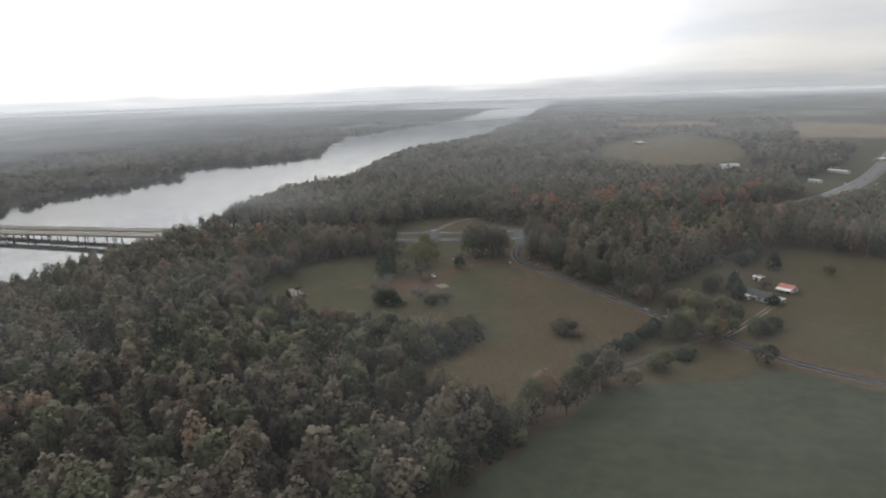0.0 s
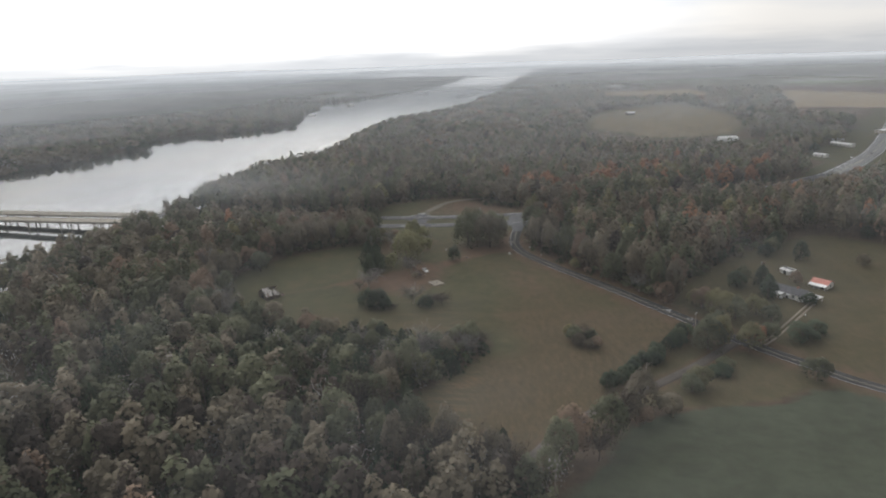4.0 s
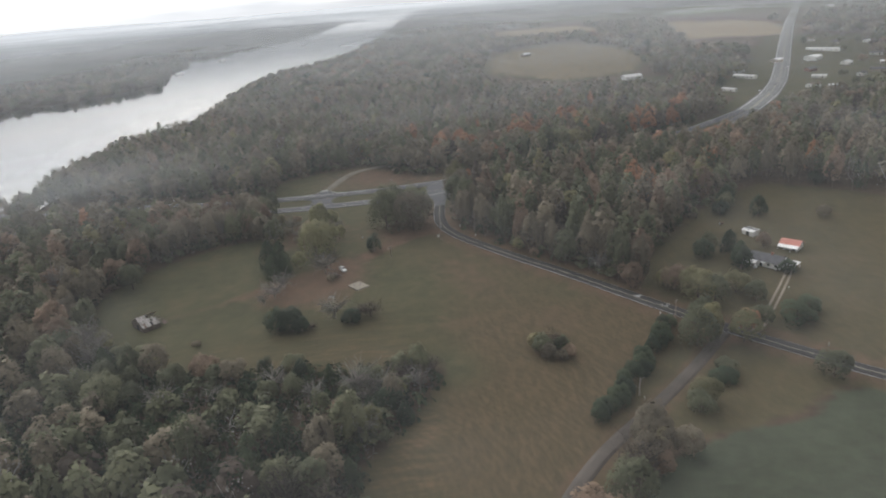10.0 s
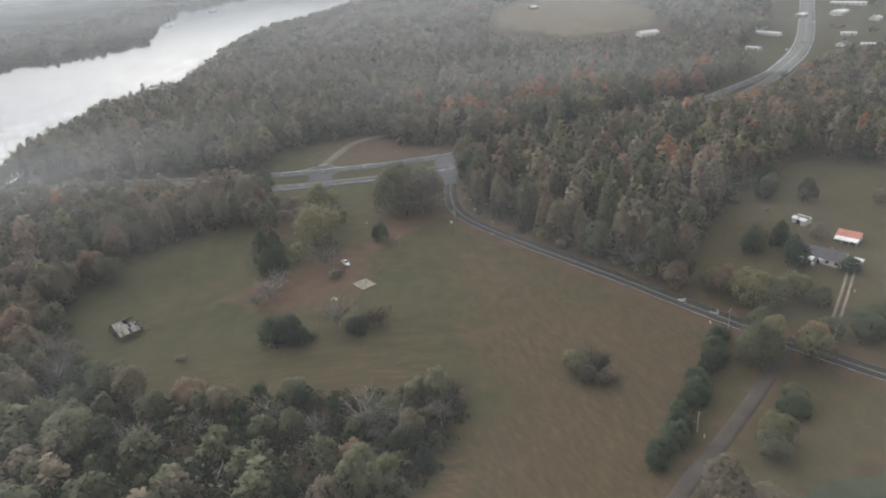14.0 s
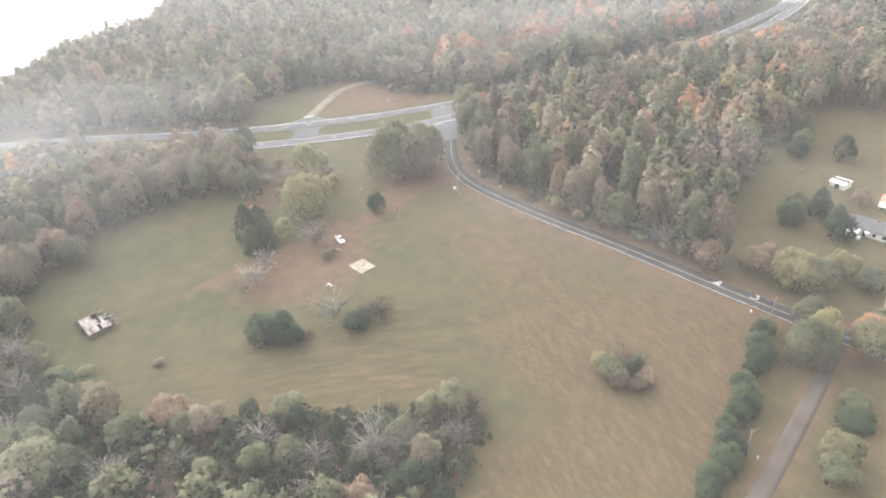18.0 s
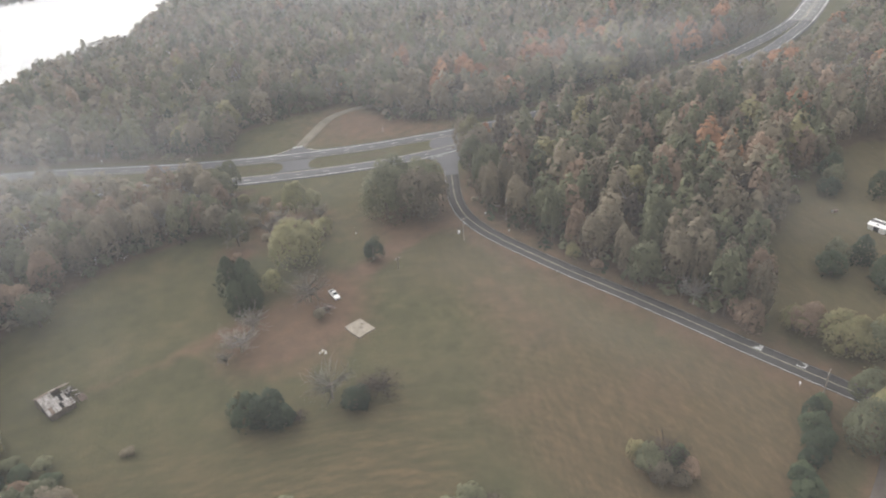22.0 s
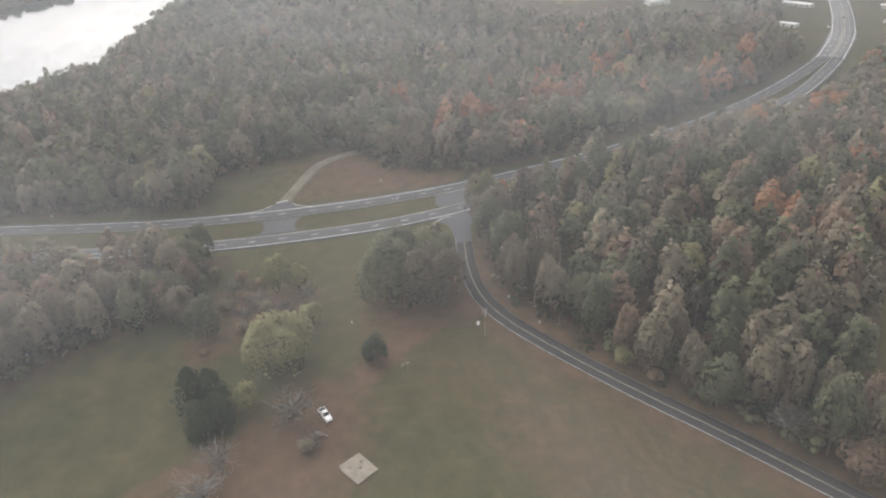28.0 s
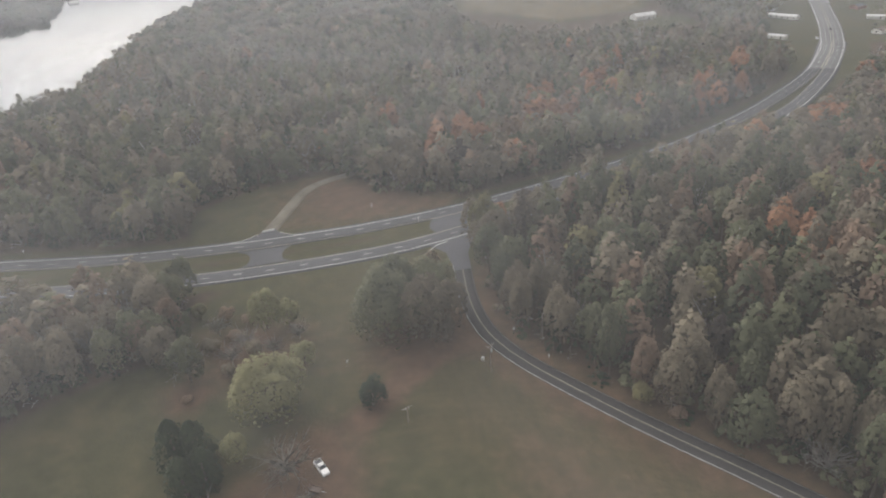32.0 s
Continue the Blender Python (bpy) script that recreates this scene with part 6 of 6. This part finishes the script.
# ---- far houses and farm buildings ----
FAR = [
    ("long_barn", 332, 520, 8, 11, 5, 3.6, 5.6, WHITE_METAL, WHITE_METAL, "long white metal barn beside the woods"), ("pole_barn", 268, 780, 20, 6, 4.5, 3.4, 4.8, WOOD, WHITE_METAL, "small dark barn with a white roof on a field"),
    ("mobile_home", 384, 392, -60, 7, 2.6, 2.7, 3.4, SIDING, WHITE_METAL, "white mobile home at the wood's edge"), ("long_barn", 441, 462, -64, 13, 3.4, 2.8, 3.8, SIDING, WHITE_METAL, "long low white building beside the highway"),
    ("roadside_shop", 575, 540, 35, 11, 7, 4.0, 5.0, WHITE_METAL, WHITE_METAL, "large white metal building by the highway"), ("roadside_shop", 530, 545, 35, 7, 5, 3.5, 4.4, TAN_WALL, WHITE_METAL, "pale roadside workshop near the highway"),
    ("mobile_home", 505, 425, -40, 7, 2.8, 2.7, 3.5, SIDING, WHITE_METAL, "white mobile home near the highway"), ("bungalow", 463, 373, 20, 6, 4, 2.7, 4.4, SIDING, BROWN_SHINGLE, "small pale bungalow near the highway"),
    ("mobile_home", 478, 360, -35, 6, 2.5, 2.6, 3.3, SIDING, WHITE_METAL, "white mobile home beside a bungalow"), ("bungalow", 525, 470, 15, 6, 4, 2.8, 4.6, BRICKWORK, GREY_SHINGLE, "brick bungalow with a grey roof"),
    ("bungalow", 586, 493, 30, 6, 4.5, 2.8, 4.6, SIDING, WHITE_METAL, "white bungalow beside the yard"), ("long_barn", 622, 590, -52, 20, 3.2, 3.0, 3.8, WHITE_METAL, WHITE_METAL, "long white row of storage units"),
    ("long_barn", 700, 560, -52, 16, 3.4, 3.0, 3.8, WHITE_METAL, WHITE_METAL, "long white row of storage units"), ("bungalow", 455, 500, 35, 6, 4, 2.8, 4.5, SIDING, BROWN_SHINGLE, "pale bungalow across the highway"),
    ("bungalow", 420, 520, 35, 5, 4, 2.8, 4.5, SIDING, GREY_SHINGLE, "pale bungalow across the highway"), ("bungalow", 860, 850, 20, 8, 5, 3.0, 5.0, SIDING, WHITE_METAL, "distant white house with a white roof"),
    ("bungalow", 1150, 1330, 20, 9, 6, 3.2, 5.2, SIDING, WHITE_METAL, "distant white house with a white roof"), ("bungalow", 1120, 1260, 50, 9, 6, 3.2, 5.2, SIDING, WHITE_METAL, "distant white house with a white roof"),
    ("bungalow", 1010, 2400, 30, 14, 8, 4, 6.5, SIDING, WHITE_METAL, "distant white house among fields"), ("bungalow", 1180, 2350, 10, 16, 8, 4, 6.5, SIDING, WHITE_METAL, "distant white house among fields"),
    ("bungalow", 760, 2450, 70, 14, 8, 4, 6.5, SIDING, WHITE_METAL, "distant white house among fields"),
    ("boat_house", -368, 1290, 30, 8, 6, 4.0, 6.5, SIDING, WHITE_METAL, "white boat house on the river's point"), ("river_house", -330, 1600, 60, 9, 6, 4.5, 7.5, SIDING, WHITE_METAL, "white house on the far river bank"),
    ("river_house", 72, 1700, 40, 12, 8, 6, 10, SIDING, WHITE_METAL, "white house above the river bank"), ("river_house", 100, 1760, 40, 10, 7, 6, 9.5, SIDING, GREY_SHINGLE, "pale house above the river bank"),
]
for name, x, y, turn, l, w, eave, ridge, wall_mat, roof_mat, label in FAR:
    dwelling(name, x, y, turn, l, w, eave, ridge, wall_mat, roof_mat, label, "barn" if "barn" in name else "shop" if "shop" in name else "house", windows=max(2, int(l / 2.6)))


lots = random.Random(21)
count = 0
while count < 12:
    x, y = lots.uniform(455, 770), lots.uniform(390, 690)
    if off_line(HIGHWAY, x, y) < 30 or x < 0.62 * (y + 400) - 50 or any(math.hypot(x - q[1], y - q[2]) < 28 for q in FAR):
        continue
    count += 1
    FAR.append(("", x, y))
    pale = lots.random() < 0.6
    dwelling("bungalow" if pale else "workshop", x, y, lots.choice((-52, 38, 20, -35)), lots.uniform(4, 8), lots.uniform(2.6, 4.2), 2.8, lots.uniform(3.8, 4.8), SIDING if pale else TAN_WALL, lots.choice((WHITE_METAL, GREY_SHINGLE, BROWN_SHINGLE, WHITE_METAL)),
             "small pale house among roadside yards" if pale else "small tan workshop among roadside yards", "house" if pale else "shed", "buildings in the roadside yards", windows=2)
for k in range(64):
    x, y = lots.uniform(380, 760), lots.uniform(345, 700)
    if off_line(HIGHWAY, x, y) > 22 and all(math.hypot(x - q[1], y - q[2]) > 16 for q in FAR):
        kind = lots.choice(("olive", "dun", "evergreen", "olive", "rust"))
        plant(kind, x, y, lots.uniform(4, 6.5), lots.uniform(7, 11), SPECIES_WORDS[kind] + " among roadside houses", "trees in the roadside yards", shape=k)


def car(x, y, turn, paint, label, group="cars by the highway"):
    t = thing("car", x, y, level(x, y) + 0.12, turn, label, "car", group)
    part("body", lofted([ring(-2.2, 0.75, 0.45, 0.85), ring(-2.0, 0.86, 0.35, 0.95), ring(0.9, 0.88, 0.35, 0.95), ring(2.0, 0.84, 0.35, 0.85), ring(2.25, 0.7, 0.45, 0.75)]), paint, t)
    part("cabin", lofted([ring(-1.9, 0.76, 0.9, 1.0, 0.05), ring(-1.2, 0.66, 0.9, 1.42), ring(0.3, 0.66, 0.9, 1.44), ring(1.1, 0.78, 0.9, 0.98, 0.04)]), paint, t)
    part("windscreen", sheet((0.42, -0.6, 1.38), (1.05, -0.7, 1.03), (1.05, 0.7, 1.03), (0.42, 0.6, 1.38), -0.03), GLASS, t)
    part("rear_window", sheet((-1.3, -0.6, 1.38), (-1.3, 0.6, 1.38), (-1.85, 0.68, 1.04), (-1.85, -0.68, 1.04), -0.03), GLASS, t)
    for s in (-1, 1):
        part("side_window", box(-1.0, 0.3, s * 0.71 - 0.04, s * 0.71 + 0.04, 1.0, 1.3), GLASS, t)
        part("headlight", box(2.14, 2.26, s * 0.55 - 0.12, s * 0.55 + 0.12, 0.55, 0.7, 0.02), WHITE_PLASTIC, t)
        for wx in (-1.35, 1.4):
            wheel(t, wx, s * 0.78, 0.32)
    return t


car(407, 375, 52, CAR_WHITE, "white car on the wide highway")
car(441, 402, 52, CAR_DARK, "dark car on the wide highway")
car(560, 528, 20, CAR_WHITE, "white car parked by the workshops")
car(548, 520, 60, CAR_GREY, "grey car parked by the workshops")
car(520, 505, 10, CAR_WHITE, "white van-like car parked near sheds")
car(484, 402, 80, CAR_DARK, "dark car parked near mobile homes")
car(598, 512, 35, CAR_WHITE, "white car parked beside a bungalow")
snag = thing("dead_tree", 87, -98.5, level(87, -98.5), 50, "pale broken dead trunk leaning over the hedge", "dead tree")
part("trunk", rod((0, 0, -0.2), (1.6, 0.4, 5.6), 0.2, 0.12, 8), PALE_BARK, snag)
for k in range(4):
    part("limb", rod((0.6 + 0.25 * k, 0.15 + 0.06 * k, 2.2 + 0.9 * k), (0.2 + 0.9 * k, 1.3 - 0.8 * k, 3.2 + 0.8 * k), 0.08, 0.03, 5), PALE_BARK, snag)
log = thing("fallen_tree", -43, -201, level(-43, -201), 35, "pale fallen tree lying among the woods", "fallen tree")
part("trunk", rod((-5, 0, 0.4), (4, 0.6, 0.5), 0.4, 0.2, 8), PALE_BARK, log)
for k in range(5):
    part("limb", rod((-1 + 1.2 * k, 0.3, 0.45), (0.2 + 1.4 * k, 2.2 - 0.9 * k, 1.0 + 0.3 * k), 0.12, 0.04, 5), PALE_BARK, log)
